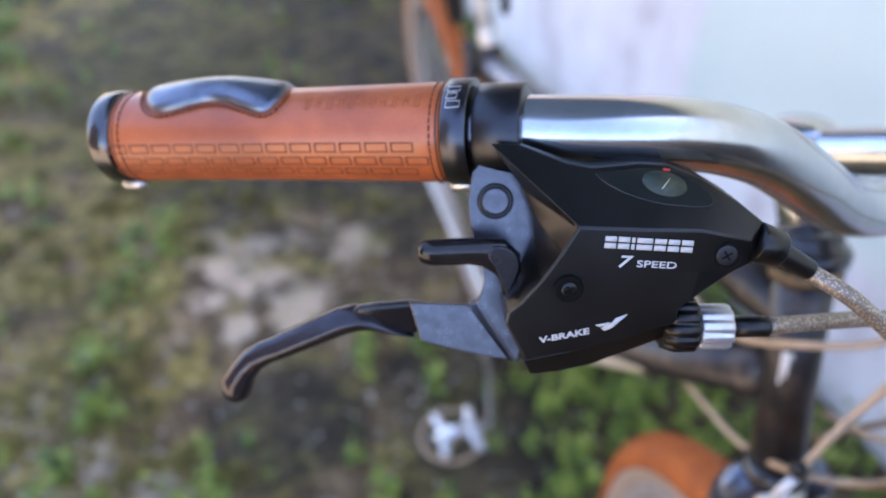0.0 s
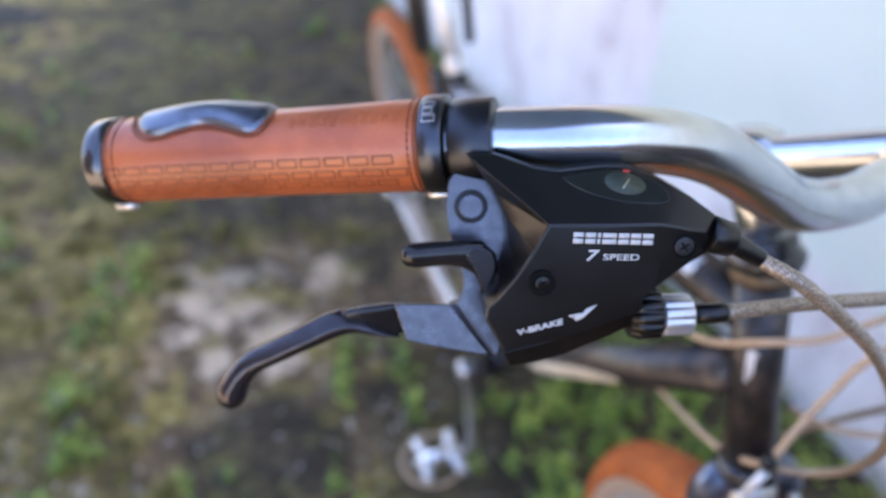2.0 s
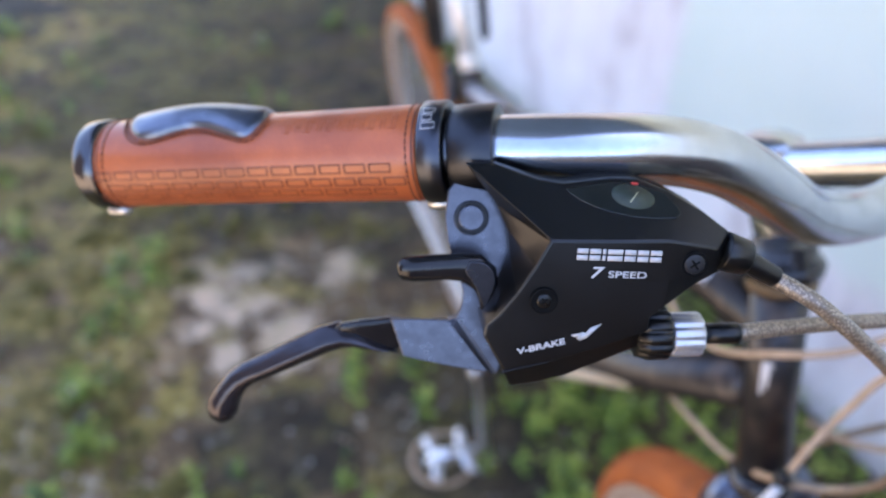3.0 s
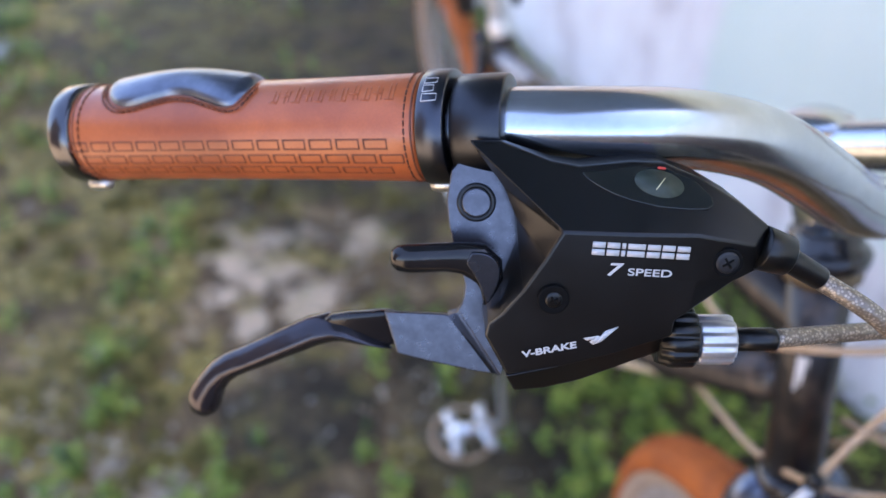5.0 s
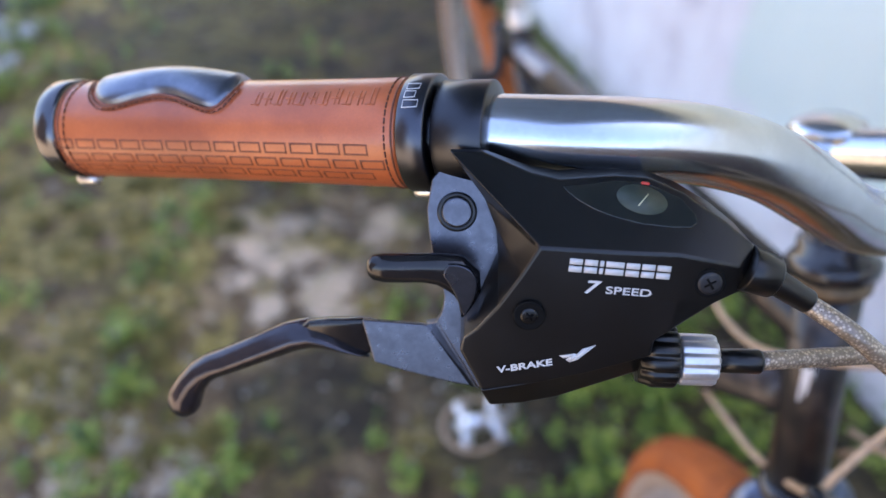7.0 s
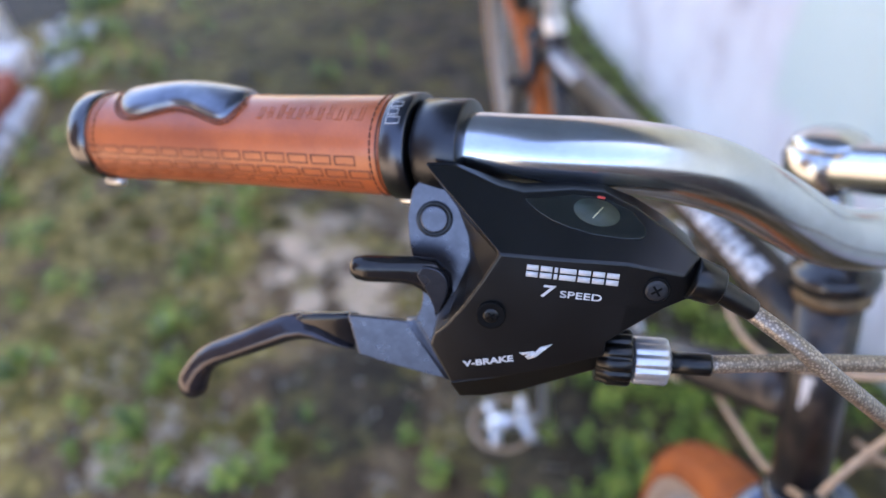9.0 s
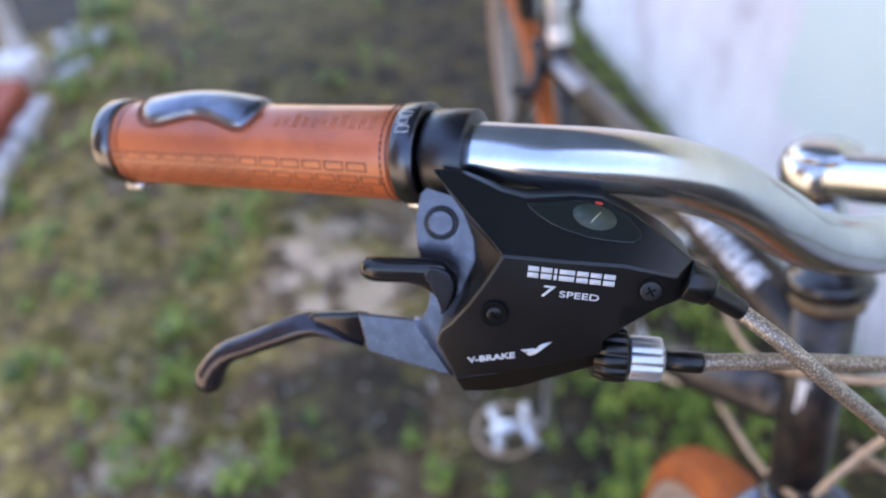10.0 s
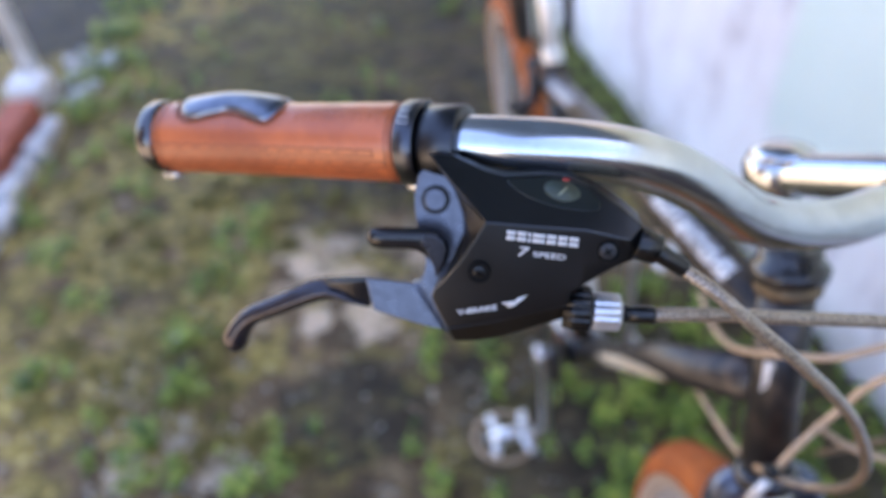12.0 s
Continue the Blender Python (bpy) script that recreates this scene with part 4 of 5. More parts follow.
corner = {
    "T0": (-35.1, 29.0, -21), "T1": (-26.3, 29.4, -20.5), "T2": (-14.0, 25.8, -16.5), "T3": (-6.9, 25.1, -14.6), "T4": (6.8, 26.6, -16.1), "T5": (15.1, 26.5, -16), "T6": (23.6, 23.8, -13.2), "T7": (33.5, 18.6, -8.5), "T8": (41.2, 13.2, -7),
    "C0": (-11.8, 12.1, -0.6), "C1": (5.3, 12.3, 0), "C2": (21.3, 12.4, -0.3), "C3": (37.0, 9.2, -3),
    "R1": (40.2, 1.8, -6), "R2": (33.5, -1.0, -4), "R3": (22.6, -8.2, -1.1), "R4": (19.0, -11.1, -0.9),
}
corner |= {
    "S0": (-23.2, -29.6, -2.76), "S1": (-9.9, -26.1, -1.5), "S2": (4.0, -21.2, -0.6), "S3": (19.0, -15.9, -1.6),
    "L1": (-29.5, -18.6, -3.4), "L2": (-28.6, -15.9, -5.0), "L3": (-24.6, -11.0, -17), "L4": (-20.4, 0.7, -21), "L5": (-21.6, 8.7, -21.5), "L6": (-25.1, 16.3, -22), "L7": (-29.8, 23.6, -22),
    "E1": (-15.6, 4.5, -0.8), "E2": (-20.6, -4.5, -1.5), "E3": (-25.6, -12.2, -3.2), "A1": (5, 0, 0), "A2": (23, 0, -0.5), "B1": (-2, -16, 0.0),
}
order = list(corner)
faces_named = ["T0 C0 T2 T1", "T2 C0 C1 T4 T3", "T4 C1 C2 T6 T5", "T6 C2 C3 T7", "T7 C3 T8", "C0 E1 A1 C1", "C1 A1 A2 C2", "C2 A2 R2 R1 C3", "C3 R1 T8", "E1 E2 A1", "E2 E3 B1 A1", "E3 L2 L1 B1", "A1 B1 R4 R3 A2", "A2 R3 R2",
               "L1 S0 B1", "S0 S1 B1", "B1 S1 S2", "B1 S2 S3 R4", "T0 L7 L6 C0", "C0 L6 L5 E1", "E1 L5 L4 E2", "E2 L4 L3 E3", "E3 L3 L2"]
rim_names = "T0 T1 T2 T3 T4 T5 T6 T7 T8 R1 R2 R3 R4 S3 S2 S1 S0 L1 L2 L3 L4 L5 L6 L7".split()
bv = [lp(*corner[n]) for n in order]
bf = [tuple(order.index(n) for n in f.split()) for f in faces_named]
back0 = len(bv)
for n in rim_names:
    u, v, w = corner[n]
    bv.append(lp(u, v, -24.0 if v > 11 else -26))
for k, n in enumerate(rim_names):
    m = (k + 1) % len(rim_names)
    bf.append((order.index(n), order.index(rim_names[m]), back0 + m, back0 + k))
bf.append(tuple(range(back0, len(bv))))
shifter = part("shift_and_brake_lever", mesh_from("lever_body", bv, bf, BLACK, smooth=True), bicycle, "black plastic lever body with pale printed words", 0.0007, 3, 14)

low = [(-23.4, -30.2), (-9.9, -26.7), (4.0, -21.8), (18.8, -16.6), (20.3, -19.9), (17.9, -23.6), (8.6, -27.7), (-2.7, -32.9), (-12, -35.6), (-20.4, -36.8)]
part("bottom_cover", prism("bottom_cover", [lp(u, v, -3.2 if k < 4 else -6.5) for k, (u, v) in enumerate(low)], [lp(u, v, -25) for u, v in low], BLACK), shifter, "", 0.0008, 3, 20)

# brake lever blade with its pivot plate
def plate_w(v):
    return -21.2 - (v + 21) * 0.19


def raised_w(v):
    return plate_w(v) - 0.7 * min(1.0, max(0.0, (-v - 2) / 14))


plate = [(-33, 27), (-39.4, 19.0), (-40.4, 11.0), (-39.6, 4.5), (-38.0, -2.5), (-35.4, -9.0), (-34.4, -13.0), (-34.5, -16.2), (-35.1, -18.6), (-36.2, -20.4), (-29.5, -30.0), (-23.0, -39.4), (-20, -30), (-21, -12), (-18, 0), (-18, 12), (-24, 24)]
part("brake_lever", prism("pivot_plate", [lp(u, v, raised_w(v)) for u, v in plate], [lp(u, v, plate_w(v) - 3) for u, v in plate], LEVER), shifter, "grey metal brake lever with a dark finger blade", 0.0004, 3, 30)
web = [(-57.2, -21.0), (-47.0, -21.1), (-40.4, -21.2), (-38.6, -21.4), (-25.2, -38.3), (-29.5, -37.9), (-38.0, -36.4), (-47.5, -34.5), (-53.2, -33.1)]
part("lever_web", prism("lever_web", [lp(u, v, plate_w(v)) for u, v in web], [lp(u, v + (-1.0 if v > -22 else 0.6), plate_w(v) - 3.2) for u, v in web], LEVER), shifter, "", 0.0005, 3, 30)
groove = [((-39.0, -21.35), 0.01), ((-36.6, -21.0), -0.72), ((-35.9, -20.5), -0.66)]
groove_low = [((-25.5, -38.35), 0.01), ((-24.0, -38.8), -0.72), ((-23.2, -39.3), -0.66)]
gv2 = [lp(*p, plate_w(p[1]) + d) for p, d in groove + groove_low] + [lp(*p, plate_w(p[1]) - 3.0) for p, d in (groove[0], groove[2], groove_low[0], groove_low[2])]
part("fold", mesh_from("fold", gv2, [(0, 1, 4, 3), (1, 2, 5, 4), (0, 6, 7, 2, 1), (3, 4, 5, 9, 8), (6, 8, 9, 7), (0, 3, 8, 6), (2, 7, 9, 5)], LEVER, smooth=False), shifter)


def round_section(corners, cut=0.36, steps=6):
    """A closed outline with its corners rounded off."""
    out = []
    for k, here in enumerate(corners):
        before, after = Vector(corners[k - 1]), Vector(corners[(k + 1) % len(corners)])
        here = Vector(here)
        p, q = here.lerp(before, cut), here.lerp(after, cut)
        for i in range(steps + 1):
            f = i / steps
            out.append(p * (1 - f) ** 2 + here * 2 * f * (1 - f) + q * f * f)
    return out


def loft(name, stations, mat, sides=32, lean=0.0, section=None):
    """A blade through stations of centre (u, v, w), half height, half depth, squareness and, with a section of its own, how far that holds; its sections stand across its run, their tops leaning."""
    mids = [Vector((st_[0], st_[1], 0)) for st_ in stations]
    angles = [math.atan2(p.y, p.x) for p in section] if section else [2 * math.pi * k / sides for k in range(sides)]
    sides = len(angles)
    vs, fs = [], []
    before = None
    for i, (u, v, w, hv, hw, n, *own) in enumerate(stations):
        run = (mids[min(i + 1, len(mids) - 1)] - mids[max(i - 1, 0)]).normalized()
        across = Vector((-run.y, run.x, 0)) * (1 if run.x > 0 else -1)
        if before is not None and across.dot(before) < 0:
            across = -across
        before = across
        for k, a in enumerate(angles):
            c, sn = math.cos(a), math.sin(a)
            x = math.copysign(abs(c) ** (2 / n), c)
            y = math.copysign(abs(sn) ** (2 / n), sn)
            if own:
                x += (section[k].x - x) * own[0]
                y += (section[k].y - y) * own[0]
            x, y = x * hw + lean * y * hv, y * hv
            vs.append(lp(u + across.x * y, v + across.y * y, w + x))
    for i in range(len(stations) - 1):
        for k in range(sides):
            a, b = i * sides + k, i * sides + (k + 1) % sides
            fs.append((a, b, b + sides, a + sides))
    fs.append(tuple(range(sides)))
    fs.append(tuple(range(len(vs) - sides, len(vs))))
    return mesh_from(name, vs, fs, mat)


# the neck's dark reflection is put in with the gloss-black material
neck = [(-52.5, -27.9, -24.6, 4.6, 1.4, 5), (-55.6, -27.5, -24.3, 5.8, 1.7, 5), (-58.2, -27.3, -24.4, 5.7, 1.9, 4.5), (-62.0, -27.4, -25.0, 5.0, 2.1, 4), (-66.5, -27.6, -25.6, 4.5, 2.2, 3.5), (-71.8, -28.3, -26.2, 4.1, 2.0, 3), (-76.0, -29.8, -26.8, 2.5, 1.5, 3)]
part("blade_neck", loft("blade_neck", neck, LEVER_DARK, 40, 0.08), shifter, "finger blade neck, gloss black in place of a dark reflection")
blade = [(-55.0, -33.5, -23.2, 0.3, 0.8, 2, 0.5), (-58.0, -32.9, -23.0, 0.5, 1.2, 2, 0.8), (-61.5, -31.9, -23.2, 1.1, 1.8, 2, 1), (-65.3, -30.5, -23.8, 2.0, 2.6, 2, 1), (-69.0, -29.3, -24.8, 2.9, 3.4, 2, 1), (-73.2, -29.0, -25.8, 3.85, 3.8, 2, 1),
         (-78.5, -30.8, -26.6, 4.0, 3.8, 2, 1), (-90.2, -37.3, -28.2, 3.7, 3.7, 2, 1), (-99.4, -42.6, -30, 3.55, 3.7, 2, 1), (-104.5, -45.4, -31.2, 3.7, 3.8, 2, 0.8), (-108.3, -48.3, -32, 4.0, 3.9, 2, 0.5), (-111.4, -52.4, -32.6, 4.4, 4.1, 2, 0.2),
         (-113.8, -57.2, -33, 5.2, 4.7, 2, 0), (-114.6, -60.2, -33, 5.2, 4.7, 2, 0), (-115.0, -62.8, -33, 4.2, 3.9, 2, 0), (-115.0, -64.4, -33, 2.4, 2.2, 2, 0), (-115.1, -65.2, -33, 0.5, 0.5, 2, 0)]
ridge = round_section([(-1.0, 1.06), (0.0, 1.08), (1.12, -0.16), (0.42, -1.12), (-1.0, -1.12)])
part("finger_blade", loft("finger_blade", blade, FINGER, 0, 0.0, ridge), shifter, "dark satin finger blade")
PLATE_N = (L_N + L_V * 0.19).normalized()
pivot = lathe("pivot_ring", lp(-32.2, 10.6, -27.3), PLATE_N, [(0, 0.0036), (0.0006, 0.0038), (0.0008, 0.0046), (0.0008, 0.0054), (0.0, 0.0055)], BLACK, 40)
part("pivot_ring", pivot, shifter)
part("pivot_pin", lathe("pivot_pin", lp(-32.2, 10.6, -27.4), PLATE_N, [(0, 0.0041), (0.0011, 0.0041), (0.00125, 0.0040), (0.00135, 0.0038), (0.0014, 0.0036), (0.0014, 0.0034), (0.0014, 0.002), (0.0014, 0.0005)], LEVER, 40), shifter, "flat grey pivot pin")

# shift trigger
trigger_line = [(-55.2, -2.2, -15.6, 0.5, 0.5, 2), (-54.8, -2.2, -15.5, 2.3, 1.9, 2), (-53.4, -2.1, -15.4, 3.5, 2.7, 2), (-50.5, -2.0, -15.2, 4.0, 3.1, 2.1), (-46.0, -1.6, -15.0, 4.0, 3.2, 2.2), (-40.5, -1.1, -14.8, 3.9, 3.2, 2.3), (-36.0, -1.1, -14.6, 4.3, 3.1, 2.4),
                (-32.0, -1.8, -14.5, 5.2, 3.0, 2.6), (-29.4, -4.0, -14.5, 5.0, 2.9, 2.8), (-28.3, -7.2, -14.6, 3.8, 2.7, 2.6), (-28.3, -10.0, -14.7, 2.3, 2.2, 2.3), (-28.7, -12.6, -14.8, 1.3, 1.6, 2), (-29.2, -14.9, -15.0, 0.3, 0.4, 2)]
part("shift_trigger", loft("shift_trigger", trigger_line, LEVER_DARK), shifter, "glossy dark hooked shift trigger")
face_line = [(-33.6, 1.7), (-30.6, 1.7), (-28.0, 0.6), (-26.3, -1.6), (-25.8, -4.2), (-26.3, -7.2), (-27.4, -10.4), (-28.6, -13.0), (-30.0, -10.0), (-31.3, -6.9), (-33.0, -4.0), (-34.8, -1.2)]
inset = [(p.x, p.y) for p in spline([(*p, 0) for p in face_line + face_line[:1]], 4)[:-1]]
part("trigger_face", prism("trigger_face", [lp(u, v, -11.0 - 0.16 * max(0.0, abs(v + 4) - 5)) for u, v in inset], [lp(u, v, -14.5) for u, v in inset], TRIGGER), shifter, "", 0.0008, 4, 40)


# screws
def screw(u, v, w, r, head_r, head_mat):
    """A cross-head screw: flat black disc painting the recess's shade, rim, head and slots."""
    part("screw_well_disc", lathe("screw_well_disc", lp(u, v, w), L_N, [(-0.001, r + 0.0004), (0.0, r + 0.0004), (0.0002, r + 0.0001), (0.0001, r - 0.0003), (0.00006, 0.0)], RECESS_SHADE, 40), shifter, "flat black disc painted for the shade in a screw recess")
    part("screw", lathe("screw_head", lp(u, v, w), L_N, [(0, head_r), (0.0002, head_r * 0.96), (0.00035, head_r * 0.7), (0.0004, 0.0)], head_mat, 32), shifter, "black cross-head screw")
    for a in (35, 125):
        c, s = math.cos(radians(a)), math.sin(radians(a))
        k = head_r * 520
        part("screw_slot", sweep("screw_slot", [lp(u - c * k, v - s * k, w + 0.38), lp(u + c * k, v + s * k, w + 0.38)], 0.0003, RECESS_SHADE, 8), shifter)


screw(-12.9, -5.9, 0.05, 0.0036, 0.0022, BLACK)
screw(29.9, 5.2, -1.25, 0.0034, 0.0030, SCREW_GREY)


# gear window on the sloping face
def on_facet(u, v, lift=0.0):
    return lp(u, v + lift * 0.75, facet(v) + lift * 0.66)


glass = [(-6.6, 24.0), (-5.4, 22.9), (-2.6, 21.4), (1.2, 19.9), (5.6, 18.7), (12.5, 17.6), (20.0, 17.3), (24.6, 17.5), (26.2, 18.4), (26.0, 20.0), (22.6, 23.0), (15.1, 25.4), (6.8, 25.6), (0, 24.6)]
part("indicator_cover", prism("indicator_cover", [on_facet(u, v, 0.12) for u, v in glass], [on_facet(u, v, -0.8) for u, v in glass], SMOKED), shifter, "smoked gear indicator cover", 0.0003, 2, 30)
dial = [(13.0 + 6.2 * math.cos(a), 22.2 + 2.75 * math.sin(a) - 0.09 * 6.2 * math.cos(a)) for a in [2 * math.pi * k / 32 for k in range(32)]]
part("gear_window", prism("gear_window", [on_facet(u, v, 0.24) for u, v in dial], [on_facet(u, v, -0.2) for u, v in dial], WINDOW), shifter, "pale grey-green gear window")
part("gear_needle", sweep("gear_needle", [on_facet(12.0, 20.9, 0.3), on_facet(14.6, 23.2, 0.3)], 0.00016, NEEDLE, 6), shifter)
part("red_mark", sweep("red_mark", [on_facet(13.4, 25.3, 0.2), on_facet(14.8, 25.2, 0.2)], 0.0004, RED, 8, True), shifter)


# printed words
def face_w(u, v):
    """Depth of the front face at a place."""
    return 0.094 * min(0.0, v + 16) + (0.07 * min(0.0, u + 2) if v < -15 else 0.0)


def words(text, u, v, w, height, width, turn, shear=0.0, weight=0.0):
    c = bpy.data.curves.new("words", "FONT")
    c.body, c.size, c.extrude, c.shear, c.offset = text, 1.0, 0.02, shear, weight
    tmp = bpy.data.objects.new("words", c)
    scene.collection.objects.link(tmp)
    bpy.context.view_layer.update()
    me = bpy.data.meshes.new_from_object(tmp.evaluated_get(bpy.context.evaluated_depsgraph_get()))
    bpy.data.objects.remove(tmp)
    xs, ys = [q.co.x for q in me.vertices], [q.co.y for q in me.vertices]
    a = radians(turn)
    for q in me.vertices:
        x = (q.co.x - min(xs)) / (max(xs) - min(xs)) * width
        y = (q.co.y - min(ys)) / (max(ys) - min(ys)) * height
        uu, vv = u + x * math.cos(a) - y * math.sin(a), v + x * math.sin(a) + y * math.cos(a)
        q.co = lp(uu, vv, face_w(uu, vv) + w + q.co.z * 4)
    me.materials.clear()
    me.materials.append(PALE)
    return me


part("print", words("7", -0.2, 1.25, 0.2, 3.5, 3.9, -1.5, 0.2, 0.015), shifter, "pale printed figure 7")
part("print", words("SPEED", 4.9, 1.5, 0.2, 1.95, 11.0, -1.0, 0, 0.008), shifter, "pale printed word SPEED")
part("print", words("V-BRAKE", -19.2, -23.7, 0.2, 2.0, 14.4, 17.0, 0.1, 0.03), shifter, "pale printed word V-BRAKE")


def stroke_bars(bars, lift=0.2):
    """Plain printed bars."""
    for pts in bars:
        part("printed_bar", prism("printed_bar", [lp(u, v, face_w(u, v) + lift) for u, v in pts], [lp(u, v, face_w(u, v) + lift - 0.4) for u, v in pts], PALE), shifter)


def sloped(u, v, a=-1.4):
    c, s = math.cos(radians(a)), math.sin(radians(a))
    return (-4.6 + u * c - v * s, 6.75 + u * s + v * c)


name_bars, u0 = [], 0.0
for wd in (3.1, 3.1, 0.9, 4.3, 3.2, 3.1, 3.2):
    for v0, v1 in ((0, 1.45), (1.95, 3.35)):
        name_bars.append([sloped(u0, v0), sloped(u0 + wd, v0), sloped(u0 + wd, v1), sloped(u0, v1)])
    u0 += wd + 0.55
stroke_bars(name_bars)
stroke_bars([[(-4.3, -16.6), (-0.6, -15.6), (-1.4, -16.6), (-3.2, -17.2)], [(-1.6, -18.3), (0.4, -17.3), (4.4, -12.9), (1.2, -14.2), (-0.2, -16.2)], [(-2.6, -17.6), (-1.6, -18.3), (0.2, -15.9), (-0.8, -15.6)]], 0.2)

# cable adjusters
bx = (lp(50, -20.2, -10) - lp(20, -21.1, -10)).normalized()
part("adjuster_collar", lathe("adjuster_collar", lp(20.6, -20.4, -10), bx, [(-0.003, 0.0), (-0.003, 0.0072), (-0.0002, 0.0080), (0.0003, 0.0084), (0.0060, 0.0084), (0.0068, 0.0079), (0.0070, 0.004)], BLACK, 120, 12, 0.0007), shifter, "black ribbed lock ring")
part("barrel_adjuster", lathe("barrel_adjuster", lp(28.0, -20.9, -10), bx, [(0, 0.004), (0.0002, 0.0066), (0.0008, 0.0069), (0.0090, 0.0069), (0.0098, 0.0065), (0.0104, 0.0045), (0.0112, 0.003)], BARREL, 120, 10, 0.0006), shifter, "fluted chrome barrel adjuster")
part("cable_sleeve", lathe("cable_sleeve", lp(39, -20.6, -10), bx, [(0, 0.0032), (0.0105, 0.0033), (0.0112, 0.003), (0.0112, 0.002)], BLACK, 28), shifter)
ax = (lp(57.6, -0.9, -7) - lp(46.6, 5.0, -7)).normalized()
part("cable_boot", lathe("cable_boot", lp(39.6, 7.6, -7), (lp(47.4, 5.3, -7) - lp(39.6, 7.6, -7)), [(0, 0.0057), (0.0004, 0.0059), (0.0076, 0.0053), (0.0081, 0.0049), (0.0083, 0.003)], BLACK, 36), shifter, "black rubber cable boot")
part("cable_sleeve", lathe("cable_sleeve", lp(45.8, 5.4, -7), ax, [(0, 0.0034), (0.0014, 0.0034), (0.0124, 0.0031), (0.0130, 0.0029), (0.0132, 0.002)], BLACK, 28), shifter)

# clamp round the bar
part("bar_band", lathe("bar_band", GRIP0, GRIP_DIR, [(0.1366, 0.0112), (0.1366, 0.0145), (0.1370, 0.0149), (0.1503, 0.0149), (0.1507, 0.0147), (0.1509, 0.0143), (0.1511, 0.0108)], SATIN_BAND, 60), shifter, "black clamp band round the bar")

# ---- cables ----
a0 = lp(57.2, -1.2, -7)
cable_a = [a0, (0.1176, 0.1338, 0.9790), (0.1285, 0.1312, 0.9715), (0.1405, 0.1325, 0.9610), (0.1561, 0.1373, 0.9453), (0.1756, 0.1484, 0.9213), (0.1965, 0.1614, 0.8919), (0.2167, 0.1757, 0.8552), (0.2292, 0.1882, 0.8233), (0.2341, 0.2047, 0.7883), (0.2259, 0.2197, 0.7652), (0.209, 0.2305, 0.757)]
part("shift_cable", sweep("shift_cable", spline(cable_a, 10), 0.0026, BRAID, 18), bicycle, "clear braided shift cable housing")
cable_b = [lp(49, -20.2, -10), (0.130, 0.1445, 0.960), (0.162, 0.153, 0.955), (0.189, 0.161, 0.950), (0.223, 0.172, 0.940), (0.26, 0.19, 0.915), (0.295, 0.215, 0.87), (0.315, 0.25, 0.80), (0.305, 0.30, 0.72), (0.285, 0.33, 0.66)]
part("brake_cable", sweep("brake_cable", spline(cable_b, 10), 0.0026, BRAID, 18), bicycle, "clear braided brake cable housing")
tan = [
    [(0.209, 0.231, 0.757), (0.2167, 0.2345, 0.7784), (0.2270, 0.2395, 0.796), (0.2345, 0.2405, 0.813), (0.2403, 0.2398, 0.8305), (0.252, 0.238, 0.848), (0.28, 0.24, 0.865)],
    [(0.192, 0.392, 0.664), (0.1993, 0.3544, 0.6746), (0.2049, 0.326, 0.6835), (0.209, 0.3036, 0.6918), (0.2125, 0.2771, 0.7083), (0.2132, 0.2529, 0.7311), (0.2086, 0.2296, 0.7576), (0.2075, 0.2265, 0.7606)],
    [(0.189, 0.414, 0.736), (0.191, 0.370, 0.745), (0.194, 0.317, 0.775), (0.2045, 0.2715, 0.818), (0.228, 0.258, 0.834), (0.250, 0.256, 0.849), (0.278, 0.258, 0.862), (0.31, 0.27, 0.88)],
    [(0.253, 0.293, 0.735), (0.268, 0.274, 0.740), (0.289, 0.266, 0.742), (0.324, 0.261, 0.746)],
]
for line in tan:
    part("cable_housing", sweep("cable_housing", spline(line, 8), 0.0023, CABLE, 14), bicycle, "tan cable housing")
part("cable_tie", sweep("cable_tie", [Vector((0.207, 0.229, 0.762)), Vector((0.2115, 0.236, 0.751))], 0.0050, BLACK, 12, True), bicycle, "black cable tie")
part("tie_tail", sweep("tie_tail", [Vector((0.2085, 0.231, 0.750)), Vector((0.204, 0.233, 0.728))], 0.0030, WHITE_PAINT, 10), bicycle, "pale cable end")
head_axis = (b2(HEAD_TOP) - b2(HEAD_LOW)).normalized()
head_front = Vector((-0.349, -0.904, 0.248))
head_front = (head_front - head_axis * head_front.dot(head_axis)).normalized()
head_side = head_axis.cross(head_front)


def head_patch(s0, s1, a0, a1):
    """A thin painted patch on the head tube."""
    vs = []
    for s in (s0, s1):
        for k in range(7):
            a = radians(a0 + (a1 - a0) * k / 6)
            vs.append(b2(HEAD_LOW) + head_axis * s + (head_front * math.cos(a) + head_side * math.sin(a)) * 0.0168)
    return mesh_from("head_mark", vs, [(k, k + 1, k + 8, k + 7) for k in range(6)], WHITE_PAINT)


part("head_mark", head_patch(0.0585, 0.0815, -24, -1), frame_part, "worn pale painted mark")
part("head_mark", head_patch(0.0565, 0.0625, -1, 17), frame_part, "worn pale painted mark")

# rear brake by the seat clamp
rear_brake = part("rear_brake", lathe("rear_brake", (0.024, 0.875, 0.706), Vector((-0.1, -0.95, 0.3)), [(-0.004, 0.0), (-0.003, 0.0085), (0.004, 0.009), (0.007, 0.006), (0.008, 0.0)], BLACK_GLOSS, 24), bicycle, "black rear brake bolt and arms")
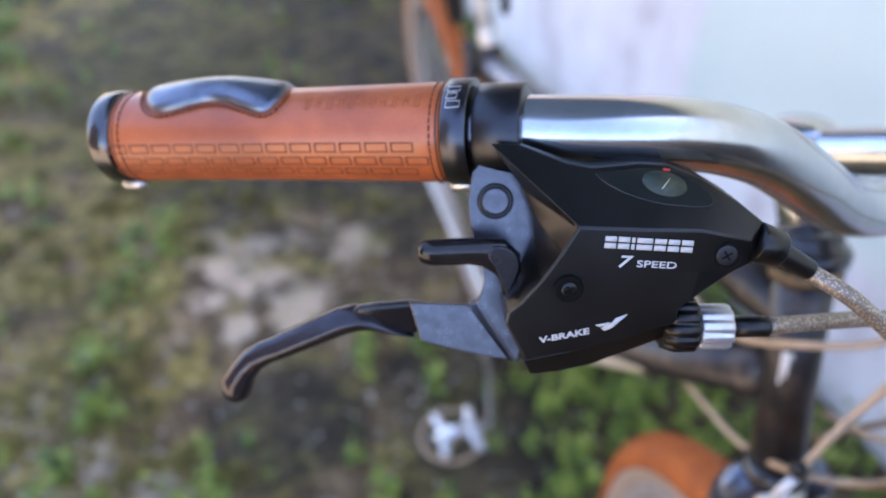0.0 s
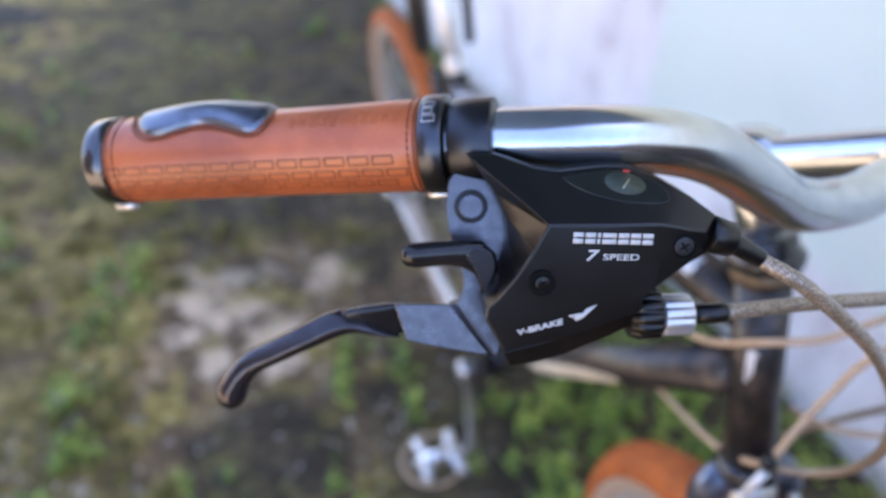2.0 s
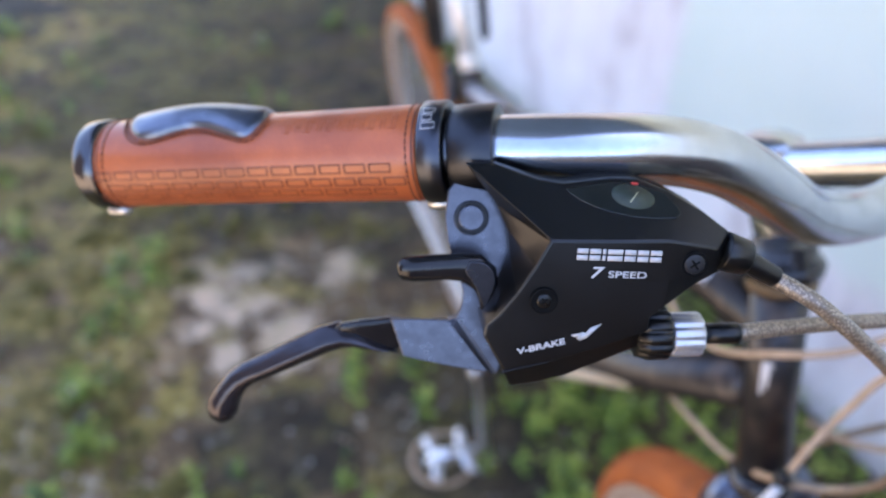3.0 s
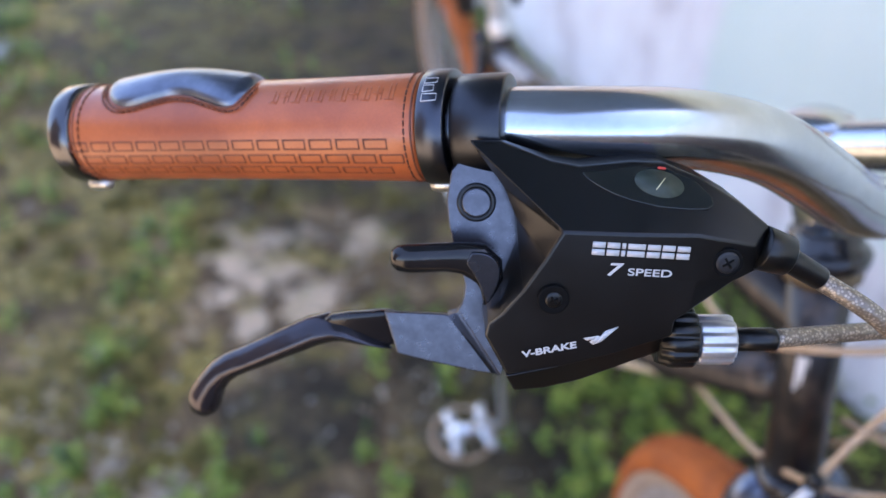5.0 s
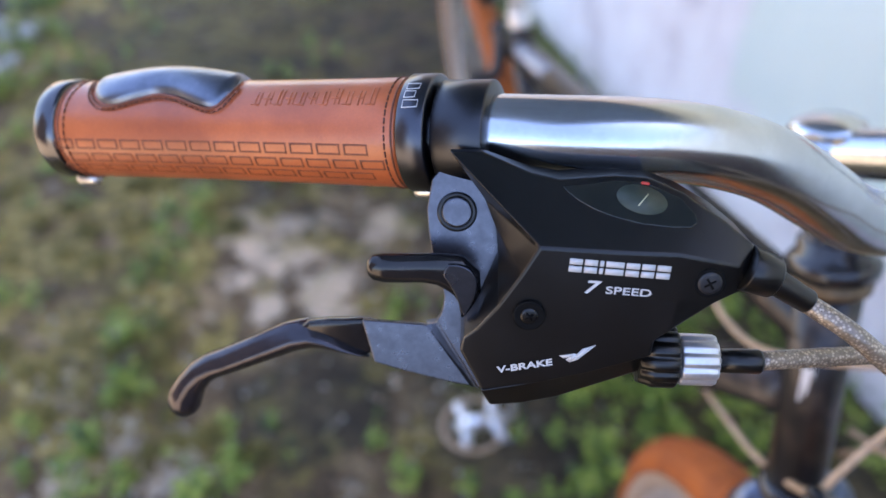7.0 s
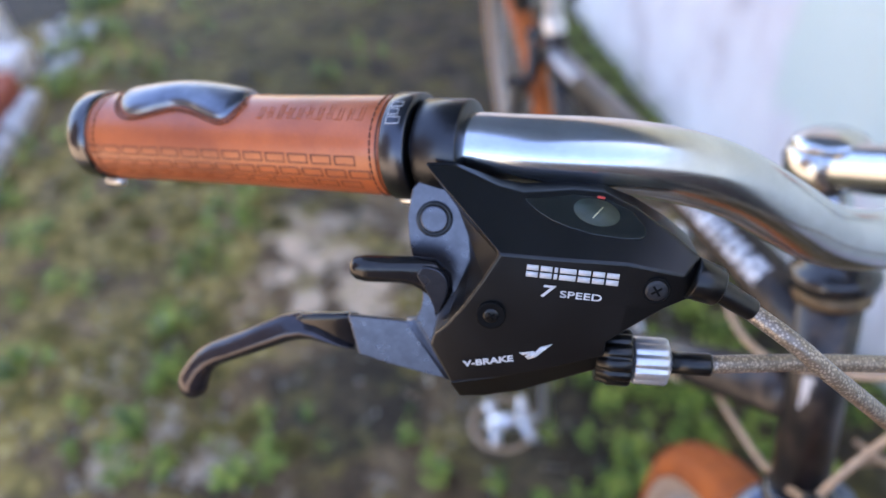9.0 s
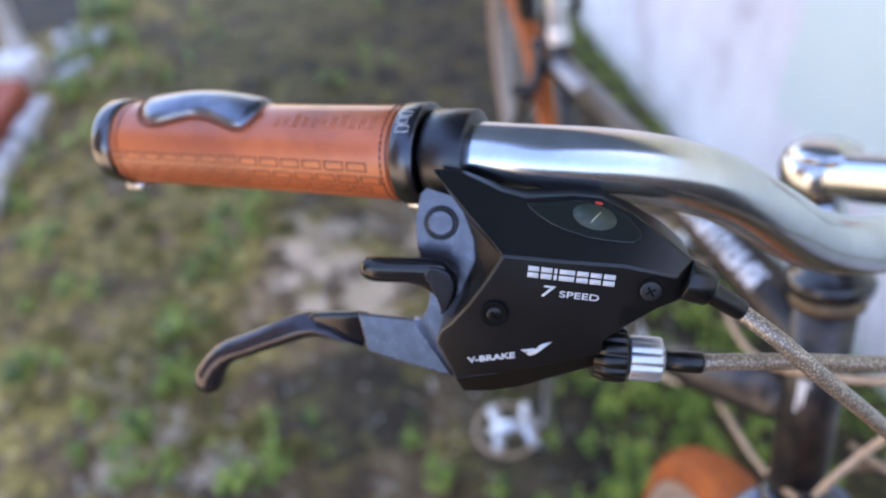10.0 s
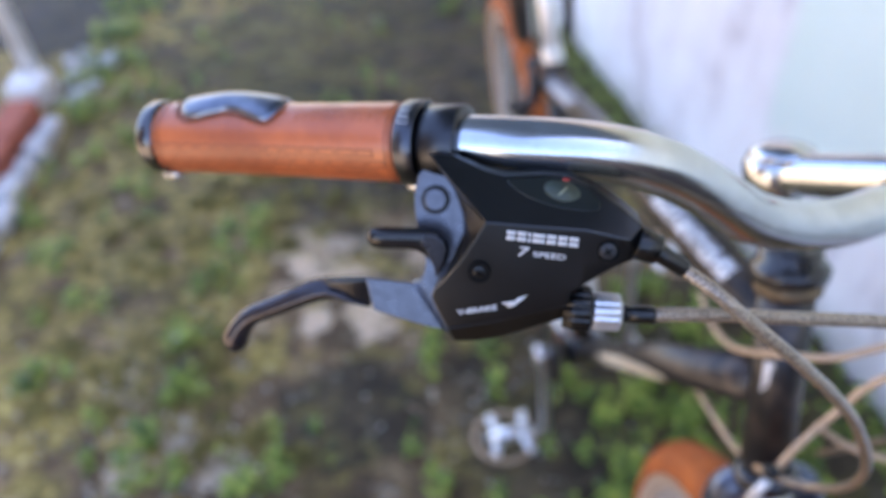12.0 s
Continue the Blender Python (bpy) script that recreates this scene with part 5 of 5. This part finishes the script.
part("brake_arm", sweep("brake_arm", spline([(0.024, 0.872, 0.702), (0.027, 0.855, 0.683), (0.0235, 0.835, 0.6656), (0.0018, 0.830, 0.664)], 5), 0.0075, FRAME_PAINT, 14, True), rear_brake)

# ---- edge of the yard: kerb, bricks, post ----
k0, kd = Vector((-1.10, 0.80, 0)), Vector((-0.268, 0.963, 0)).normalized()
kn = Vector((-kd.y, kd.x, 0))
edge_rng = random.Random(5)


def along_edge(s, off, z):
    return Matrix.Translation(k0 + kd * s + kn * off + Vector((0, 0, z))) @ Matrix((kd, kn, Vector((0, 0, 1)))).transposed().to_4x4() @ pose(0, 0, 0, edge_rng.uniform(-2, 2), edge_rng.uniform(-2, 2), edge_rng.uniform(-3, 3))


kerb = thing("kerb", k0, "pale weathered concrete kerb at the yard's edge", "kerb", "structure")
for k in range(9):
    part("kerb_stone", box("kerb_stone", along_edge(0.06 + 0.107 * k, 0.048 + edge_rng.uniform(-0.012, 0.012), 0.002 + 0.008 * (k % 2)), (0.085 + 0.012 * (k % 3), 0.050 + 0.010 * (k % 2), 0.066), KERB), kerb, "", 0.014, 3)
edging = thing("brick_edging", k0 + kn * 0.17, "low row of red bricks behind the kerb", "bricks", "structure")
for k in range(5):
    part("brick", box("brick", along_edge(0.02 + 0.222 * k, 0.132, 0.035), (0.212, 0.085, 0.07), BRICK_RED), edging, "", 0.006, 2)
post_at = Vector((-1.575, 1.88, 0))
post = thing("white_post", post_at, "white painted post on a white block", "post")
part("post_block", box("post_block", Matrix.Translation(post_at + Vector((0.02, -0.02, 0.03))) @ pose(0, 0, 0, 0, 0, 16), (0.11, 0.12, 0.09), WHITE_PAINT), post, "", 0.012, 3)
part("pole", sweep("pole", [post_at + Vector((0, 0.04, 0.07)), post_at + Vector((-0.30, 0.16, 1.5))], 0.028, WHITE_PAINT, 20), post)
rubble = [(-1.49 + 0.09 * edge_rng.uniform(-1, 1), 2.03 + 0.17 * edge_rng.uniform(-1, 1)) for _ in range(18)]
for x, y in rubble:
    r = edge_rng.uniform(0.014, 0.034)
    lump = thing("rubble_stone", Vector((x, y, 0)), "pale broken lump of concrete on the ground", "stone", group="rubble by the post")
    vs = [Vector((x, y, r * 0.25)) + Vector((a, b, c)).normalized() * r * edge_rng.uniform(0.75, 1.1) for a in (-1, 0, 1) for b in (-1, 0, 1) for c in (-1, 0, 1) if (a, b, c) != (0, 0, 0)]
    hull = bmesh.new()
    for v in vs:
        hull.verts.new(v)
    bmesh.ops.convex_hull(hull, input=hull.verts)
    me = bpy.data.meshes.new("lump")
    hull.to_mesh(me)
    hull.free()
    me.materials.append(KERB)
    part("lump", me, lump)


# ---- weeds, moss and pebbles ----
def scatter(name, spots, count, size, mat, rise, label, kind="stuff", category="plants", leaf=True):
    rng = random.Random(name)
    vs, fs = [], []
    total = sum(w for *_, w in spots)
    for _ in range(count):
        pick = rng.random() * total
        for x, y, r, w in spots:
            pick -= w
            if pick <= 0:
                break
        a, d = rng.random() * 2 * math.pi, r * math.sqrt(rng.random()) * (0.6 + 0.4 * rng.random())
        px, py = x + d * math.cos(a), y + d * math.sin(a)
        pz = ground_height(px, py) + rng.random() ** 2 * rise
        s = size * (0.5 + rng.random())
        if leaf:
            yaw, tilt = rng.random() * 2 * math.pi, rng.uniform(-0.5, 1.0)
            f = Vector((math.cos(yaw) * math.cos(tilt), math.sin(yaw) * math.cos(tilt), math.sin(tilt)))
            sd = Vector((-math.sin(yaw), math.cos(yaw), 0))
            p = Vector((px, py, pz + 0.002))
            n0 = len(vs)
            vs += [p, p + f * s * 0.5 + sd * s * 0.38, p + f * s - Vector((0, 0, s * 0.15)), p + f * s * 0.5 - sd * s * 0.38, p + f * s * 0.5 + Vector((0, 0, s * 0.1))]
            fs += [(n0, n0 + 1, n0 + 4), (n0 + 1, n0 + 2, n0 + 4), (n0 + 2, n0 + 3, n0 + 4), (n0 + 3, n0, n0 + 4)]
        else:
            n0 = len(vs)
            ring = 6
            vs.append(Vector((px, py, pz + s * 0.5)))
            for k in range(ring):
                b = 2 * math.pi * k / ring + a
                rr = s * rng.uniform(0.5, 1.0)
                vs.append(Vector((px + rr * math.cos(b), py + rr * math.sin(b), pz + s * 0.15)))
            for k in range(ring):
                b = 2 * math.pi * k / ring + a
                vs.append(Vector((px + s * 0.8 * math.cos(b), py + s * 0.8 * math.sin(b), pz - s * 0.4)))
            for k in range(ring):
                k2 = (k + 1) % ring
                fs += [(n0, n0 + 1 + k, n0 + 1 + k2), (n0 + 1 + k, n0 + 1 + ring + k, n0 + 1 + ring + k2, n0 + 1 + k2)]
    ob = part(name, mesh_from(name, vs, fs, mat, smooth=not leaf))
    return tagged(ob, label, category, kind=kind)


wall_foot = [(*(WALL_AT + WALL_DIR * s + WALL_OUT * 0.05).to_2d(), 0.08, 1.0) for s in np.arange(-1.2, 1.5, 0.14)]
weed_areas = [(-0.08, 0.98, 0.08, 4), (0.10, 0.90, 0.12, 6), (0.24, 0.85, 0.16, 20), (0.40, 0.90, 0.15, 18), (0.38, 1.12, 0.17, 18), (0.18, 0.72, 0.12, 6), (0.50, 1.02, 0.12, 8), (0.28, 1.17, 0.12, 8), (-0.06, 0.70, 0.1, 4), (0.45, 0.75, 0.14, 8), (0.30, 0.98, 0.2, 10), (0.55, 0.80, 0.1, 6), (-0.62, 1.38, 0.08, 3), (-0.56, 0.70, 0.12, 4), (-0.40, 0.66, 0.1, 3), (-0.95, 1.02, 0.1, 3), (-1.44, 2.0, 0.08, 12), (-1.46, 2.15, 0.09, 16), (-1.54, 2.38, 0.09, 22), (-1.6, 2.62, 0.11, 22), (-1.38, 1.8, 0.06, 7), (-0.3, 0.72, 0.1, 3), (-0.65, 1.25, 0.06, 5), (-0.66, 1.13, 0.06, 6), (-0.67, 0.965, 0.06, 6), (-0.63, 0.82, 0.05, 5), (-0.60, 0.73, 0.04, 3), (-0.88, 0.79, 0.05, 3), (-0.71, 0.67, 0.05, 2), (-0.40, 0.645, 0.05, 4), (-0.68, 1.34, 0.06, 4), (-1.22, 1.33, 0.07, 4), (-1.25, 1.5, 0.07, 4), (-0.085, 1.05, 0.07, 5), (-0.36, 2.76, 0.12, 6), (-1.07, 1.14, 0.07, 4), (-0.99, 1.39, 0.10, 5), (-1.15, 1.62, 0.10, 5), (-1.30, 1.92, 0.10, 6), (-1.10, 1.95, 0.14, 5), (-1.2, 2.2, 0.2, 5), (-0.7, 2.0, 0.3, 5), (-0.9, 2.5, 0.3, 5)]
clump_rng = random.Random(11)
weed_spots = []
for x, y, r, n in weed_areas:
    for _ in range(n):
        a, d = clump_rng.random() * 2 * math.pi, r * math.sqrt(clump_rng.random())
        weed_spots.append((x + d * math.cos(a), y + d * math.sin(a), clump_rng.uniform(0.008, 0.032), clump_rng.uniform(0.2, 1.3)))
scatter("weeds", weed_spots + [(x, y, r, 2.4) for x, y, r, w in wall_foot], 9900, 0.0145, WEED, 0.045, "bright green low weeds growing in cracks")
moss_areas = [(-0.68, 1.06, 0.16, 9), (-0.70, 0.83, 0.16, 9), (-0.54, 0.72, 0.14, 6), (-0.87, 1.19, 0.18, 9), (-0.70, 1.36, 0.2, 10), (-0.60, 1.48, 0.2, 8), (-1.05, 1.5, 0.25, 12), (-1.2, 1.9, 0.22, 10), (-0.35, 1.7, 0.3, 8), (-0.9, 0.9, 0.2, 8), (-0.45, 0.62, 0.15, 6), (-0.1, 1.6, 0.2, 5), (-0.55, 0.95, 0.1, 5), (-0.78, 1.75, 0.25, 9)]
moss_spots = []
for x, y, r, n in moss_areas:
    for _ in range(n):
        a, d = clump_rng.random() * 2 * math.pi, r * math.sqrt(clump_rng.random())
        moss_spots.append((x + d * math.cos(a), y + d * math.sin(a), clump_rng.uniform(0.015, 0.05), clump_rng.uniform(0.3, 1.2)))
scatter("moss", moss_spots, 11000, 0.008, MOSS, 0.014, "yellow-green moss cushions on the concrete")
scatter("pebbles", [(-0.4, 1.2, 0.6, 1), (-0.6, 0.8, 0.4, 1), (0.1, 0.9, 0.4, 0.7)], 260, 0.0045, PEBBLE, 0.0, "small grey pebbles and crumbs of mortar", category="pebbles", leaf=False)
litter_spots = [(-0.563, 0.718, 0.05, 6), (-0.453, 0.662, 0.06, 8), (-0.624, 0.622, 0.05, 5), (-0.52, 0.70, 0.12, 5), (-0.70, 0.80, 0.07, 3), (-0.66, 0.98, 0.08, 2), (-0.72, 1.33, 0.08, 2), (-0.85, 0.85, 0.15, 3), (-0.33, 1.15, 0.2, 3), (-0.05, 0.85, 0.15, 2), (-0.65, 2.6, 0.05, 1)]
scatter("dry_leaf_litter", litter_spots, 420, 0.012, LITTER, 0.006, "pale dry leaf litter on the mossy concrete", category="litter")
